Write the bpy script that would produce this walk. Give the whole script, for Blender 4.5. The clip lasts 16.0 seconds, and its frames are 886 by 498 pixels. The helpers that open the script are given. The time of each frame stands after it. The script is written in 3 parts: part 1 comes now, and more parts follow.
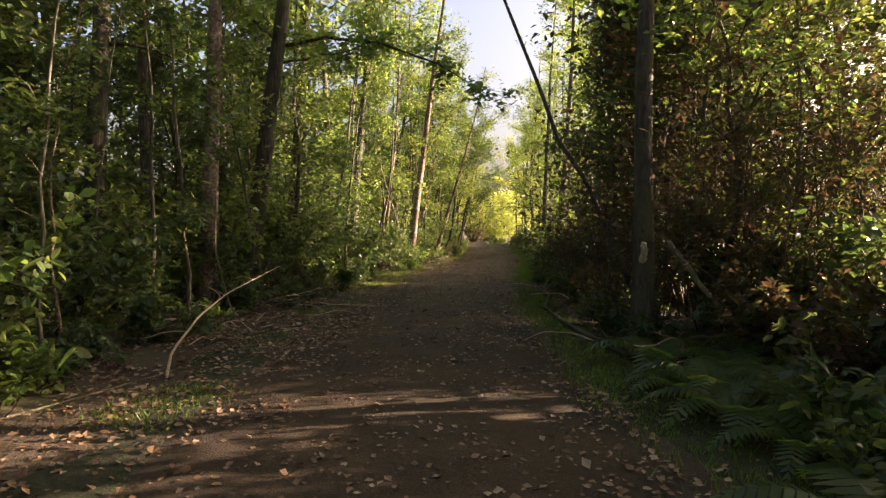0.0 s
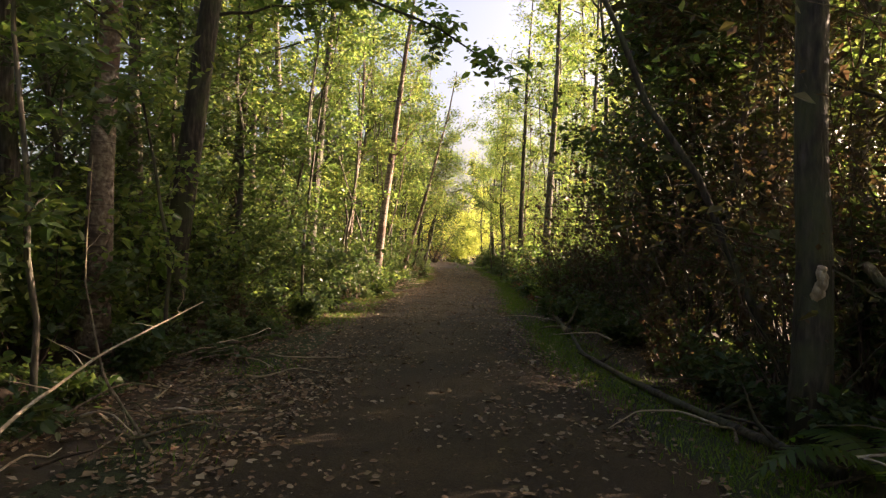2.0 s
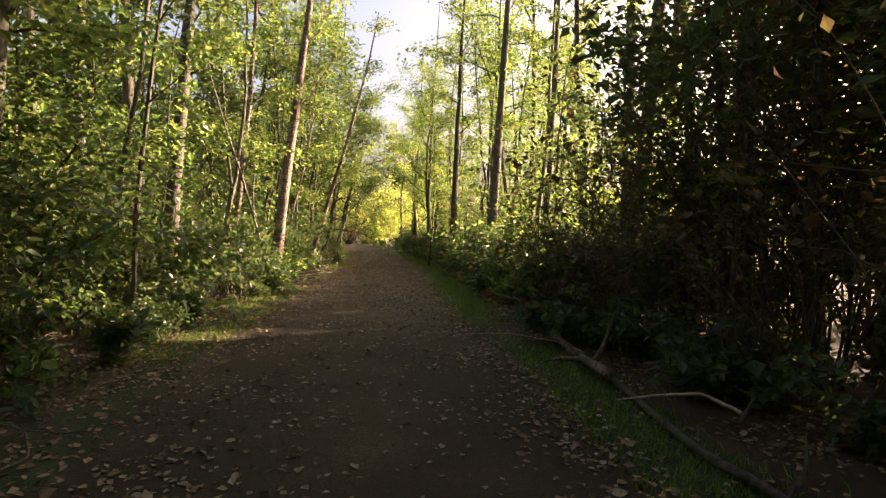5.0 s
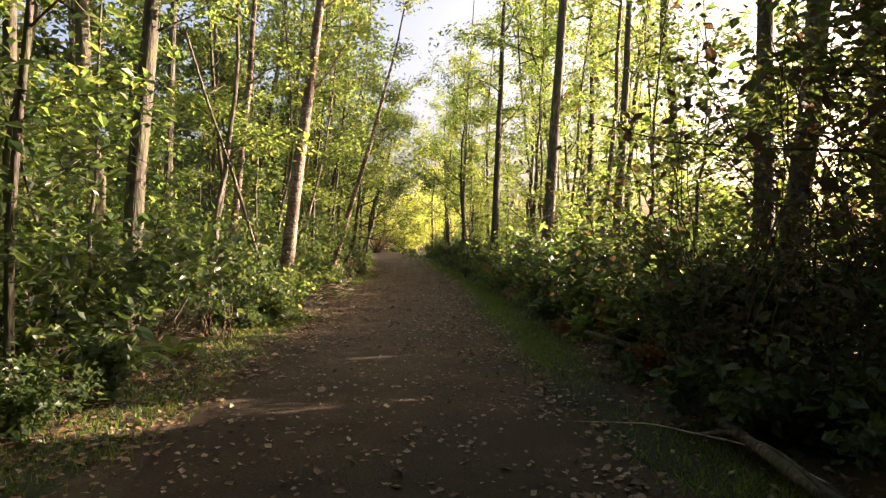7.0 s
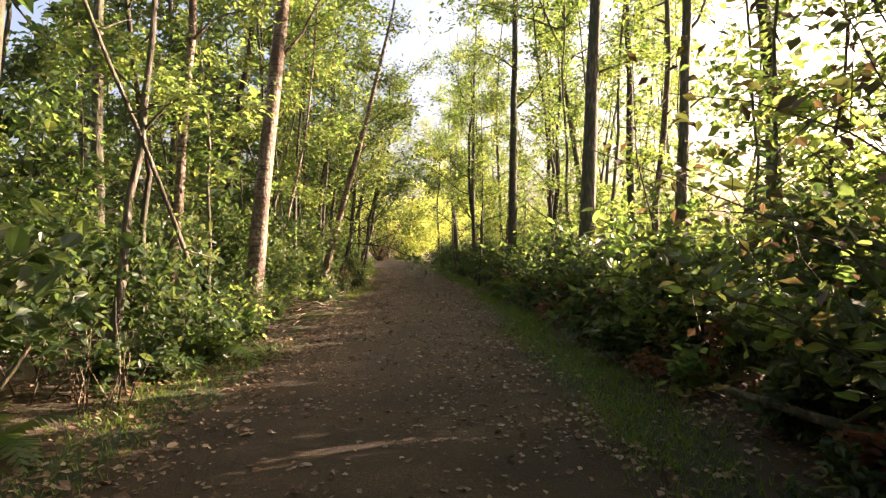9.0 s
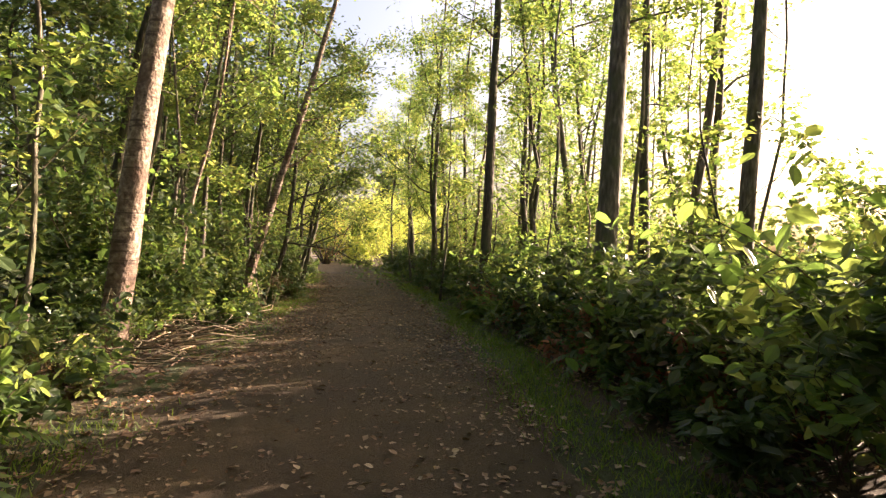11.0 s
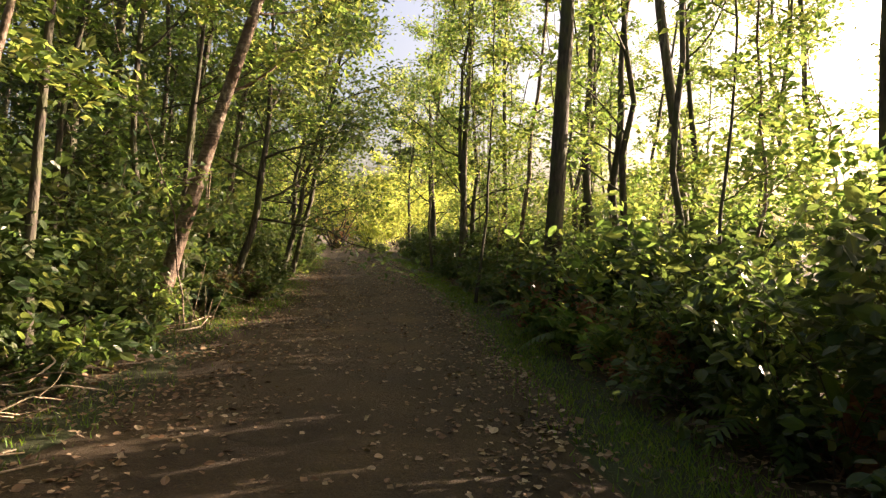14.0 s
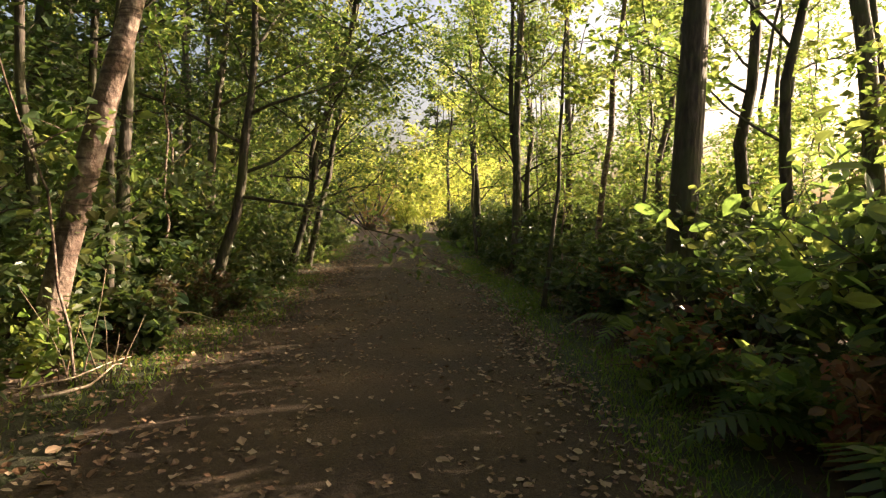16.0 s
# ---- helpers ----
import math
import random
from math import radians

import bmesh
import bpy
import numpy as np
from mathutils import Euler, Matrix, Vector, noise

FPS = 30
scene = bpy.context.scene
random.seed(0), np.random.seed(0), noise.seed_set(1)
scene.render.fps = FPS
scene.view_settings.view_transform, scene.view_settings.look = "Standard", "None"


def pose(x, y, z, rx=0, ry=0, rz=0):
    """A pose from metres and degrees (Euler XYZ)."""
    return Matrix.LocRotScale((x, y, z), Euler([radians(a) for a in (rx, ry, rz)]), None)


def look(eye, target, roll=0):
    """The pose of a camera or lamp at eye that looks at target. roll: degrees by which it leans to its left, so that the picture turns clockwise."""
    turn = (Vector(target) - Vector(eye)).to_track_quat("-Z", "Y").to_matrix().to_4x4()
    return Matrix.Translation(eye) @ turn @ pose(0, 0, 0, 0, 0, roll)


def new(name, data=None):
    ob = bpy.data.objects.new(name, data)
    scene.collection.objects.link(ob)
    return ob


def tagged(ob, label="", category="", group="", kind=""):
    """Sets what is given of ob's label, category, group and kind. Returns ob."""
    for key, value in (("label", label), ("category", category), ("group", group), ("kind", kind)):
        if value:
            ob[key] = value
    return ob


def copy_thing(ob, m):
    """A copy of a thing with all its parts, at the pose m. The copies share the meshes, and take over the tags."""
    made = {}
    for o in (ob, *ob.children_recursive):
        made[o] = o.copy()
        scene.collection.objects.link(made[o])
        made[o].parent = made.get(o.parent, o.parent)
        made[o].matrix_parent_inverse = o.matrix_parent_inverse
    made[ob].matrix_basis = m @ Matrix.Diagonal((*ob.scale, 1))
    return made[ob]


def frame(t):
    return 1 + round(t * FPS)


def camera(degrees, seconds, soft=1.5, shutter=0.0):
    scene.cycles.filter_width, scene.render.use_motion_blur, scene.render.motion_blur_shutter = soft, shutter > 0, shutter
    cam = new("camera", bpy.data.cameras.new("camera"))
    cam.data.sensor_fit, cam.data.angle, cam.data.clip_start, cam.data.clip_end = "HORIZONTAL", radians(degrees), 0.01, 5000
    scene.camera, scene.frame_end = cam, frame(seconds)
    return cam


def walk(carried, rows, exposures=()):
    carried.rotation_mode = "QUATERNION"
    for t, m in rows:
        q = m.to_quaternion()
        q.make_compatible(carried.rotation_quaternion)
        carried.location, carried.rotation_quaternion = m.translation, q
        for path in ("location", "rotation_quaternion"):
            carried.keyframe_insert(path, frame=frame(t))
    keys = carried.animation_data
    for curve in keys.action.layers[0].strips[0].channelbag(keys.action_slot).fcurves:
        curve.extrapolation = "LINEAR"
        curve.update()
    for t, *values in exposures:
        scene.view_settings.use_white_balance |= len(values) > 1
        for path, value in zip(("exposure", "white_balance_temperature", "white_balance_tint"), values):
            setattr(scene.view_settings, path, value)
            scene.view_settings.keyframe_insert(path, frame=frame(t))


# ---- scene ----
cam = camera(73.21, 16.0, soft=1.3)
PATH = [
    (0, (3.951, 4.455, 1.396), (2.926, 14.398, 1.110), 1.02),
    (0.5, (3.723, 5.217, 1.382), (3.117, 15.198, 1.241), 2.84),
    (1, (3.489, 5.998, 1.369), (2.595, 15.955, 1.153), 1.19),
    (1.5, (3.225, 6.746, 1.363), (3.304, 16.746, 1.322), 2.89),
    (2, (3.012, 7.480, 1.350), (2.757, 17.477, 1.421), 1.20),
    (2.5, (2.868, 8.196, 1.353), (2.909, 18.196, 1.377), 1.50),
    (3, (2.752, 9.012, 1.354), (3.560, 18.979, 1.454), 0.88),
    (3.5, (2.726, 9.726, 1.331), (3.102, 19.718, 1.186), 1.69),
    (4, (2.698, 10.532, 1.323), (4.273, 20.403, 1.036), 1.52),
    (4.2, (2.690, 10.863, 1.301), (3.796, 20.801, 1.244), 1.65),
    (6.3, (2.652, 14.197, 1.379), (4.059, 24.084, 0.857), 1.04),
    (6.5, (2.650, 14.535, 1.366), (3.805, 24.466, 1.139), 1.71),
    (7, (2.661, 15.339, 1.369), (3.384, 25.312, 1.269), 1.12),
    (7.5, (2.655, 16.143, 1.376), (3.842, 26.071, 1.211), -1.93),
    (8, (2.732, 16.852, 1.355), (3.327, 26.826, 0.959), 0.00),
    (8.5, (2.751, 17.661, 1.338), (4.035, 27.578, 1.213), 0.71),
    (9, (2.780, 18.442, 1.304), (3.405, 28.423, 1.308), -0.49),
    (9.5, (2.787, 19.234, 1.273), (3.942, 29.164, 1.539), 2.08),
    (9.7, (2.781, 19.570, 1.281), (4.131, 29.478, 1.300), 1.67),
    (11.8, (2.885, 23.253, 1.396), (4.391, 33.138, 1.533), 1.59),
    (12, (2.911, 23.599, 1.414), (4.606, 33.453, 1.222), -1.18),
    (12.5, (3.030, 24.469, 1.440), (3.517, 34.456, 1.570), -0.51),
    (13, (3.114, 25.391, 1.368), (4.890, 35.230, 1.557), 0.05),
    (13.5, (3.200, 26.285, 1.312), (4.233, 36.231, 1.276), 0.05),
    (14, (3.206, 27.157, 1.287), (4.358, 37.089, 1.117), 2.10),
    (14.5, (3.200, 28.021, 1.273), (3.751, 38.002, 0.986), 0.87),
    (15, (3.250, 28.845, 1.260), (3.370, 38.828, 0.693), 0.83),
    (15.5, (3.313, 29.695, 1.306), (4.119, 39.661, 1.118), -0.71),
    (16, (3.384, 30.541, 1.330), (3.881, 40.514, 0.778), 0.97),
]
walk(cam, [(t, look(eye, target, roll)) for t, eye, target, roll in PATH],
     exposures=[(0, 2.6, 7000, 26), (4, 2.6, 7000, 28), (7, 2.58, 6800, 28), (9.5, 2.75, 6700, 26), (12, 2.5, 6900, 24), (16, 2.32, 7000, 22)])

# ---- light ----
SUN_AZ = 70.0    # degrees clockwise from +y
SUN_EL = 14.5
world = bpy.data.worlds.new("sky")
scene.world = world
world.use_nodes = True
wn = world.node_tree.nodes
sky = wn.new("ShaderNodeTexSky")
sky.sky_type = "NISHITA"
sky.sun_disc = False
sky.sun_elevation = radians(SUN_EL)
sky.sun_rotation = radians(SUN_AZ)
sky.dust_density = 8.0
wn["Background"].inputs["Strength"].default_value = 0.085
world.node_tree.links.new(sky.outputs["Color"], wn["Background"].inputs["Color"])
sun = new("sun", bpy.data.lights.new("sun", "SUN"))
sun.data.energy = 5.0
sun.data.angle = radians(0.55)
sun.data.color = (1.0, 0.83, 0.6)
to_sun = Vector((math.sin(radians(SUN_AZ)) * math.cos(radians(SUN_EL)), math.cos(radians(SUN_AZ)) * math.cos(radians(SUN_EL)), math.sin(radians(SUN_EL))))
sun.matrix_world = look((0, 0, 40), Vector((0, 0, 40)) - to_sun)


# ---- materials ----
def material(name):
    m = bpy.data.materials.new(name)
    m.use_nodes = True
    return m, m.node_tree.nodes, m.node_tree.links, m.node_tree.nodes["Principled BSDF"]


def ramp(nodes, stops):
    r = nodes.new("ShaderNodeValToRGB")
    e = r.color_ramp.elements
    while len(e) < len(stops):
        e.new(0.5)
    for k, (p, c) in enumerate(stops):
        e[k].position = p
        e[k].color = (*c, 1)
    return r


def leaf_material(name, colours, glow, share=0.5, rough=0.45):
    """A leaf: a glossy skin over a blade that lets light through."""
    m, n, l, b = material(name)
    geo = n.new("ShaderNodeNewGeometry")
    info = n.new("ShaderNodeObjectInfo")
    add = n.new("ShaderNodeMath")
    add.operation = "MULTIPLY_ADD"
    add.inputs[1].default_value = 0.75
    mul = n.new("ShaderNodeMath")
    mul.operation = "MULTIPLY"
    mul.inputs[1].default_value = 0.25
    l.new(info.outputs["Random"], mul.inputs[0])
    l.new(geo.outputs["Random Per Island"], add.inputs[0])
    l.new(mul.outputs[0], add.inputs[2])
    step = 1.0 / (len(colours) - 1)
    r = ramp(n, [(k * step, c) for k, c in enumerate(colours)])
    l.new(add.outputs[0], r.inputs[0])
    r2 = ramp(n, [(k * step, c) for k, c in enumerate(glow)])
    l.new(add.outputs[0], r2.inputs[0])
    l.new(r.outputs[0], b.inputs["Base Color"])
    b.inputs["Roughness"].default_value = rough
    b.inputs["Specular IOR Level"].default_value = 0.4
    tr = n.new("ShaderNodeBsdfTranslucent")
    l.new(r2.outputs[0], tr.inputs["Color"])
    mix = n.new("ShaderNodeMixShader")
    mix.inputs[0].default_value = share
    l.new(b.outputs[0], mix.inputs[1])
    l.new(tr.outputs[0], mix.inputs[2])
    l.new(mix.outputs[0], n["Material Output"].inputs["Surface"])
    return m


def bark_material(name, dark, mid, pale, rings=0.0, scale=1.0, stretch=0.22):
    m, n, l, b = material(name)
    co = n.new("ShaderNodeTexCoord")
    mp = n.new("ShaderNodeMapping")
    mp.inputs["Scale"].default_value = (1, 1, stretch)
    l.new(co.outputs["Object"], mp.inputs[0])
    fine = n.new("ShaderNodeTexNoise")
    fine.inputs["Scale"].default_value = 26 * scale
    fine.inputs["Detail"].default_value = 6
    l.new(mp.outputs[0], fine.inputs["Vector"])
    big = n.new("ShaderNodeTexNoise")
    big.inputs["Scale"].default_value = 3.2 * scale
    big.inputs["Detail"].default_value = 3
    l.new(co.outputs["Object"], big.inputs["Vector"])
    r = ramp(n, [(0.3, dark), (0.52, mid), (0.72, pale)])
    l.new(fine.outputs[0], r.inputs[0])
    # lichen, moss and stains in broad patches
    r2 = ramp(n, [(0.42, (0, 0, 0)), (0.66, (1, 1, 1))])
    l.new(big.outputs[0], r2.inputs[0])
    mixc = n.new("ShaderNodeMix")
    mixc.data_type = "RGBA"
    l.new(r2.outputs[0], mixc.inputs["Factor"])
    l.new(r.outputs[0], mixc.inputs["A"])
    mixc.inputs["B"].default_value = (0.07, 0.075, 0.035, 1) if rings == 0 else (dark[0] * 1.6, dark[1] * 1.5, dark[2] * 1.4, 1)
    out = mixc.outputs["Result"]
    if rings:
        mp2 = n.new("ShaderNodeMapping")
        mp2.inputs["Scale"].default_value = (1.2, 1.2, 13)
        l.new(co.outputs["Object"], mp2.inputs[0])
        w = n.new("ShaderNodeTexNoise")
        w.inputs["Scale"].default_value = 1.6
        w.inputs["Detail"].default_value = 4
        l.new(mp2.outputs[0], w.inputs["Vector"])
        r3 = ramp(n, [(0.56, (0, 0, 0)), (0.64, (1, 1, 1))])
        l.new(w.outputs[0], r3.inputs[0])
        mx = n.new("ShaderNodeMix")
        mx.data_type = "RGBA"
        sc = n.new("ShaderNodeMath")
        sc.operation = "MULTIPLY"
        sc.inputs[1].default_value = rings
        l.new(r3.outputs[0], sc.inputs[0])
        l.new(sc.outputs[0], mx.inputs["Factor"])
        l.new(out, mx.inputs["A"])
        mx.inputs["B"].default_value = (*dark, 1)
        out = mx.outputs["Result"]
    l.new(out, b.inputs["Base Color"])
    b.inputs["Roughness"].default_value = 0.85
    bump = n.new("ShaderNodeBump")
    bump.inputs["Strength"].default_value = 0.9
    bump.inputs["Distance"].default_value = 0.03
    l.new(fine.outputs[0], bump.inputs["Height"])
    l.new(bump.outputs[0], b.inputs["Normal"])
    return m


def soil_material(name, stops, scale, damp):
    m, n, l, b = material(name)
    co = n.new("ShaderNodeTexCoord")
    a = n.new("ShaderNodeTexNoise")
    a.inputs["Scale"].default_value = 0.9
    a.inputs["Detail"].default_value = 5
    f = n.new("ShaderNodeTexNoise")
    f.inputs["Scale"].default_value = scale
    f.inputs["Detail"].default_value = 8
    f.inputs["Roughness"].default_value = 0.7
    l.new(co.outputs["Object"], a.inputs["Vector"])
    l.new(co.outputs["Object"], f.inputs["Vector"])
    mixv = n.new("ShaderNodeMath")
    mixv.operation = "MULTIPLY_ADD"
    mixv.inputs[1].default_value = 0.45
    half = n.new("ShaderNodeMath")
    half.operation = "MULTIPLY"
    half.inputs[1].default_value = 0.55
    l.new(f.outputs[0], half.inputs[0])
    l.new(a.outputs[0], mixv.inputs[0])
    l.new(half.outputs[0], mixv.inputs[2])
    r = ramp(n, stops)
    l.new(mixv.outputs[0], r.inputs[0])
    l.new(r.outputs[0], b.inputs["Base Color"])
    b.inputs["Roughness"].default_value = damp
    bump = n.new("ShaderNodeBump")
    bump.inputs["Strength"].default_value = 1.0
    bump.inputs["Distance"].default_value = 0.03
    l.new(f.outputs[0], bump.inputs["Height"])
    l.new(bump.outputs[0], b.inputs["Normal"])
    return m


LEAF = leaf_material("leaf_green", [(0.030, 0.062, 0.022), (0.056, 0.098, 0.032), (0.096, 0.135, 0.042), (0.14, 0.142, 0.05)],
                     [(0.15, 0.27, 0.05), (0.24, 0.38, 0.075), (0.37, 0.46, 0.10), (0.44, 0.44, 0.10)], 0.5)
# darker leaf; on some plants its tone stands in for shade
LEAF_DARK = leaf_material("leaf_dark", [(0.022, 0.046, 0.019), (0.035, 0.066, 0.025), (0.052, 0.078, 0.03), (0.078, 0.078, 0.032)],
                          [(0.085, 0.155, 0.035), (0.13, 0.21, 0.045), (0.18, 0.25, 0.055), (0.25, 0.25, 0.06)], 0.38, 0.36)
# lit copy of the green leaf: the sun's yellow is in its colour
LEAF_SUNLIT = leaf_material("leaf_sunlit", [(0.09, 0.14, 0.03), (0.14, 0.18, 0.04), (0.19, 0.21, 0.05), (0.23, 0.20, 0.05)],
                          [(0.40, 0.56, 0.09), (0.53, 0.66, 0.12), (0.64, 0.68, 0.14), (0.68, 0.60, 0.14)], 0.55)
LEAF_BROWN = leaf_material("leaf_withered", [(0.045, 0.028, 0.016), (0.075, 0.043, 0.023), (0.05, 0.054, 0.022), (0.11, 0.06, 0.034)],
                           [(0.12, 0.075, 0.035), (0.17, 0.10, 0.045), (0.13, 0.16, 0.035), (0.2, 0.12, 0.055)], 0.35, 0.55)
LEAF_RED = leaf_material("leaf_russet", [(0.10, 0.035, 0.022), (0.15, 0.06, 0.032), (0.10, 0.07, 0.03), (0.2, 0.11, 0.055)],
                         [(0.40, 0.12, 0.06), (0.5, 0.2, 0.1), (0.5, 0.28, 0.14), (0.5, 0.3, 0.15)], 0.45, 0.6)
LITTER = leaf_material("dry_leaf", [(0.08, 0.04, 0.02), (0.18, 0.10, 0.055), (0.27, 0.185, 0.115), (0.48, 0.39, 0.28)],
                       [(0.10, 0.05, 0.02), (0.16, 0.09, 0.04), (0.2, 0.12, 0.05), (0.25, 0.18, 0.1)], 0.15, 0.55)
FERN = leaf_material("fern_green", [(0.022, 0.045, 0.015), (0.03, 0.062, 0.018), (0.045, 0.08, 0.022), (0.075, 0.09, 0.03)],
                     [(0.15, 0.32, 0.03), (0.22, 0.4, 0.03), (0.3, 0.46, 0.04), (0.4, 0.46, 0.05)], 0.45)
GRASS = leaf_material("grass_green", [(0.045, 0.10, 0.014), (0.07, 0.15, 0.018), (0.10, 0.18, 0.022), (0.16, 0.18, 0.04)],
                      [(0.14, 0.26, 0.02), (0.2, 0.34, 0.03), (0.28, 0.38, 0.03), (0.36, 0.34, 0.06)], 0.35)
BARK = bark_material("bark_grey_brown", (0.035, 0.026, 0.02), (0.11, 0.09, 0.068), (0.24, 0.21, 0.17))
BARK_DARK = bark_material("bark_dark", (0.018, 0.014, 0.011), (0.055, 0.042, 0.032), (0.12, 0.095, 0.075))
BARK_PALE = bark_material("bark_pale_ringed", (0.06, 0.038, 0.028), (0.22, 0.165, 0.125), (0.42, 0.35, 0.28), 0.9, 0.8, 0.9)
DEADWOOD = bark_material("dead_wood", (0.06, 0.036, 0.022), (0.18, 0.12, 0.078), (0.36, 0.27, 0.19), 0.0, 1.4, 0.3)
SPLINTER = bark_material("splintered_wood", (0.30, 0.22, 0.15), (0.50, 0.40, 0.29), (0.66, 0.56, 0.44), 0.3, 1.4, 0.3)
TWIG = bark_material("brown_twig", (0.03, 0.018, 0.012), (0.085, 0.05, 0.033), (0.17, 0.11, 0.075))
PATH_SOIL = soil_material("trodden_earth", [(0.28, (0.013, 0.008, 0.0038)), (0.44, (0.038, 0.0215, 0.0092)), (0.56, (0.066, 0.040, 0.0155)), (0.66, (0.15, 0.098, 0.05))], 55, 0.9)
FLOOR_SOIL = soil_material("leaf_mould", [(0.3, (0.03, 0.02, 0.012)), (0.5, (0.07, 0.045, 0.027)), (0.62, (0.06, 0.058, 0.022)), (0.76, (0.15, 0.09, 0.05))], 22, 0.95)
VERGE_SOIL = soil_material("mossy_turf", [(0.3, (0.022, 0.018, 0.009)), (0.47, (0.032, 0.032, 0.012)), (0.58, (0.04, 0.06, 0.014)), (0.72, (0.06, 0.085, 0.02))], 40, 0.95)


# ---- mesh helpers ----
def np_mesh(name, verts, tris, mat, smooth=False):
    verts = np.asarray(verts, dtype=np.float32).reshape(-1, 3)
    tris = np.asarray(tris, dtype=np.int32).reshape(-1, 3)
    me = bpy.data.meshes.new(name)
    me.vertices.add(len(verts))
    me.vertices.foreach_set("co", verts.ravel())
    me.loops.add(len(tris) * 3)
    me.loops.foreach_set("vertex_index", tris.ravel())
    me.polygons.add(len(tris))
    me.polygons.foreach_set("loop_start", np.arange(0, len(tris) * 3, 3, dtype=np.int32))
    me.polygons.foreach_set("use_smooth", np.full(len(tris), smooth, dtype=bool))
    me.update(calc_edges=True)
    me.materials.append(mat)
    return me


def part(name, me, parent, label=""):
    ob = new(name, me)
    ob.parent = parent
    if label:
        ob["label"] = label
    return ob


def thing(name, label, category, group="", kind=""):
    return tagged(new(name), label, category, group, kind)


def tube(points, radii, sides=8, rough=0.0, rng=None):
    """A tapered limb along points; returns vertices and triangles."""
    p = np.asarray(points, float)
    n = len(p)
    d = np.gradient(p, axis=0)
    d /= np.linalg.norm(d, axis=1)[:, None] + 1e-9
    ref = np.array([1.0, 0.0, 0.0]) if abs(d[:, 0]).mean() < 0.8 else np.array([0.0, 1.0, 0.0])
    u = np.cross(d, ref)
    u /= np.linalg.norm(u, axis=1)[:, None] + 1e-9
    w = np.cross(d, u)
    a = np.linspace(0, 2 * math.pi, sides, endpoint=False)
    r = np.asarray(radii, float)[:, None] * np.ones((1, sides))
    if rough and rng is not None:
        r = r * (1 + rough * rng.standard_normal(r.shape))
    v = p[:, None, :] + r[:, :, None] * (np.cos(a)[None, :, None] * u[:, None, :] + np.sin(a)[None, :, None] * w[:, None, :])
    v = v.reshape(-1, 3)
    v = np.vstack([v, p[:1], p[-1:]])
    k, s = np.meshgrid(np.arange(n - 1), np.arange(sides), indexing="ij")
    s2 = (s + 1) % sides
    A, B, C, D = k * sides + s, k * sides + s2, (k + 1) * sides + s2, (k + 1) * sides + s
    t = np.concatenate([np.stack([A, B, C], -1).reshape(-1, 3), np.stack([A, C, D], -1).reshape(-1, 3)])
    s = np.arange(sides)
    s2 = (s + 1) % sides
    c0, c1 = n * sides, n * sides + 1
    t = np.vstack([t, np.stack([s2, s, 0 * s + c0], -1), np.stack([(n - 1) * sides + s, (n - 1) * sides + s2, 0 * s + c1], -1)])
    return v, t


def merge(pieces):
    vs, ts, k = [], [], 0
    for v, t in pieces:
        vs.append(v)
        ts.append(t + k)
        k += len(v)
    return np.vstack(vs), np.vstack(ts)


def leaf_cloud(rng, centres, size, flat=0.6, near=False, aspect=0.58, spread=0.24):
    """Single leaves at the centres, each folded along its midrib; near: with a rounder outline."""
    c = np.asarray(centres, float)
    n = len(c)
    nor = rng.standard_normal((n, 3))
    nor[:, 2] = np.abs(nor[:, 2]) + flat * 2
    nor /= np.linalg.norm(nor, axis=1)[:, None]
    dirn = rng.standard_normal((n, 3))
    dirn[:, 2] -= 0.3
    dirn -= (dirn * nor).sum(1)[:, None] * nor
    dirn /= np.linalg.norm(dirn, axis=1)[:, None] + 1e-9
    side = np.cross(nor, dirn)
    L = np.asarray(size) * np.exp(spread * rng.standard_normal(n))[:, None]
    W = L * aspect
    lift = nor * L * (0.05 if near else 0.1)
    if near:
        rows = [c]
        for along, wide in ((0.16, 0.33), (0.42, 0.5), (0.74, 0.36)):
            rows.append(c + dirn * L * along + side * W * wide + lift)
        rows.append(c + dirn * L - lift)
        for along, wide in ((0.74, 0.36), (0.42, 0.5), (0.16, 0.33)):
            rows.append(c + dirn * L * along - side * W * wide + lift)
        V = np.stack(rows, 1)
        T = np.array([[0, 1, 2], [0, 2, 3], [0, 3, 4], [0, 4, 5], [0, 5, 6], [0, 6, 7]])
        m = 8
    else:
        V = np.stack([c, c + dirn * L * 0.45 + side * W * 0.5 + lift, c + dirn * L, c + dirn * L * 0.45 - side * W * 0.5 + lift], 1)
        T = np.array([[0, 1, 2], [0, 2, 3]])
        m = 4
    tris = (np.arange(n)[:, None, None] * m + T[None]).reshape(-1, 3)
    return V.reshape(-1, 3), tris


def wander(rng, start, way, length, n, droop=0.0, wobble=0.12):
    """A crooked line that starts along way."""
    p = [np.asarray(start, float)]
    d = np.asarray(way, float)
    d = d / np.linalg.norm(d)
    for k in range(n - 1):
        d = d + rng.standard_normal(3) * wobble + np.array([0, 0, droop])
        d /= np.linalg.norm(d)
        p.append(p[-1] + d * length / (n - 1))
    return np.array(p)


def smooth(e0, e1, x):
    t = np.clip((np.asarray(x, float) - e0) / (e1 - e0), 0, 1)
    return t * t * (3 - 2 * t)


# ---- the lie of the land ----
PY = np.array([-14, -4, 4.5, 8.1, 14.4, 22.5, 31.5, 40.5, 54, 72, 99])
PX = np.array([5.4, 4.7, 3.9, 3.35, 2.65, 2.55, 3.05, 3.25, 2.7, 1.1, -0.5])


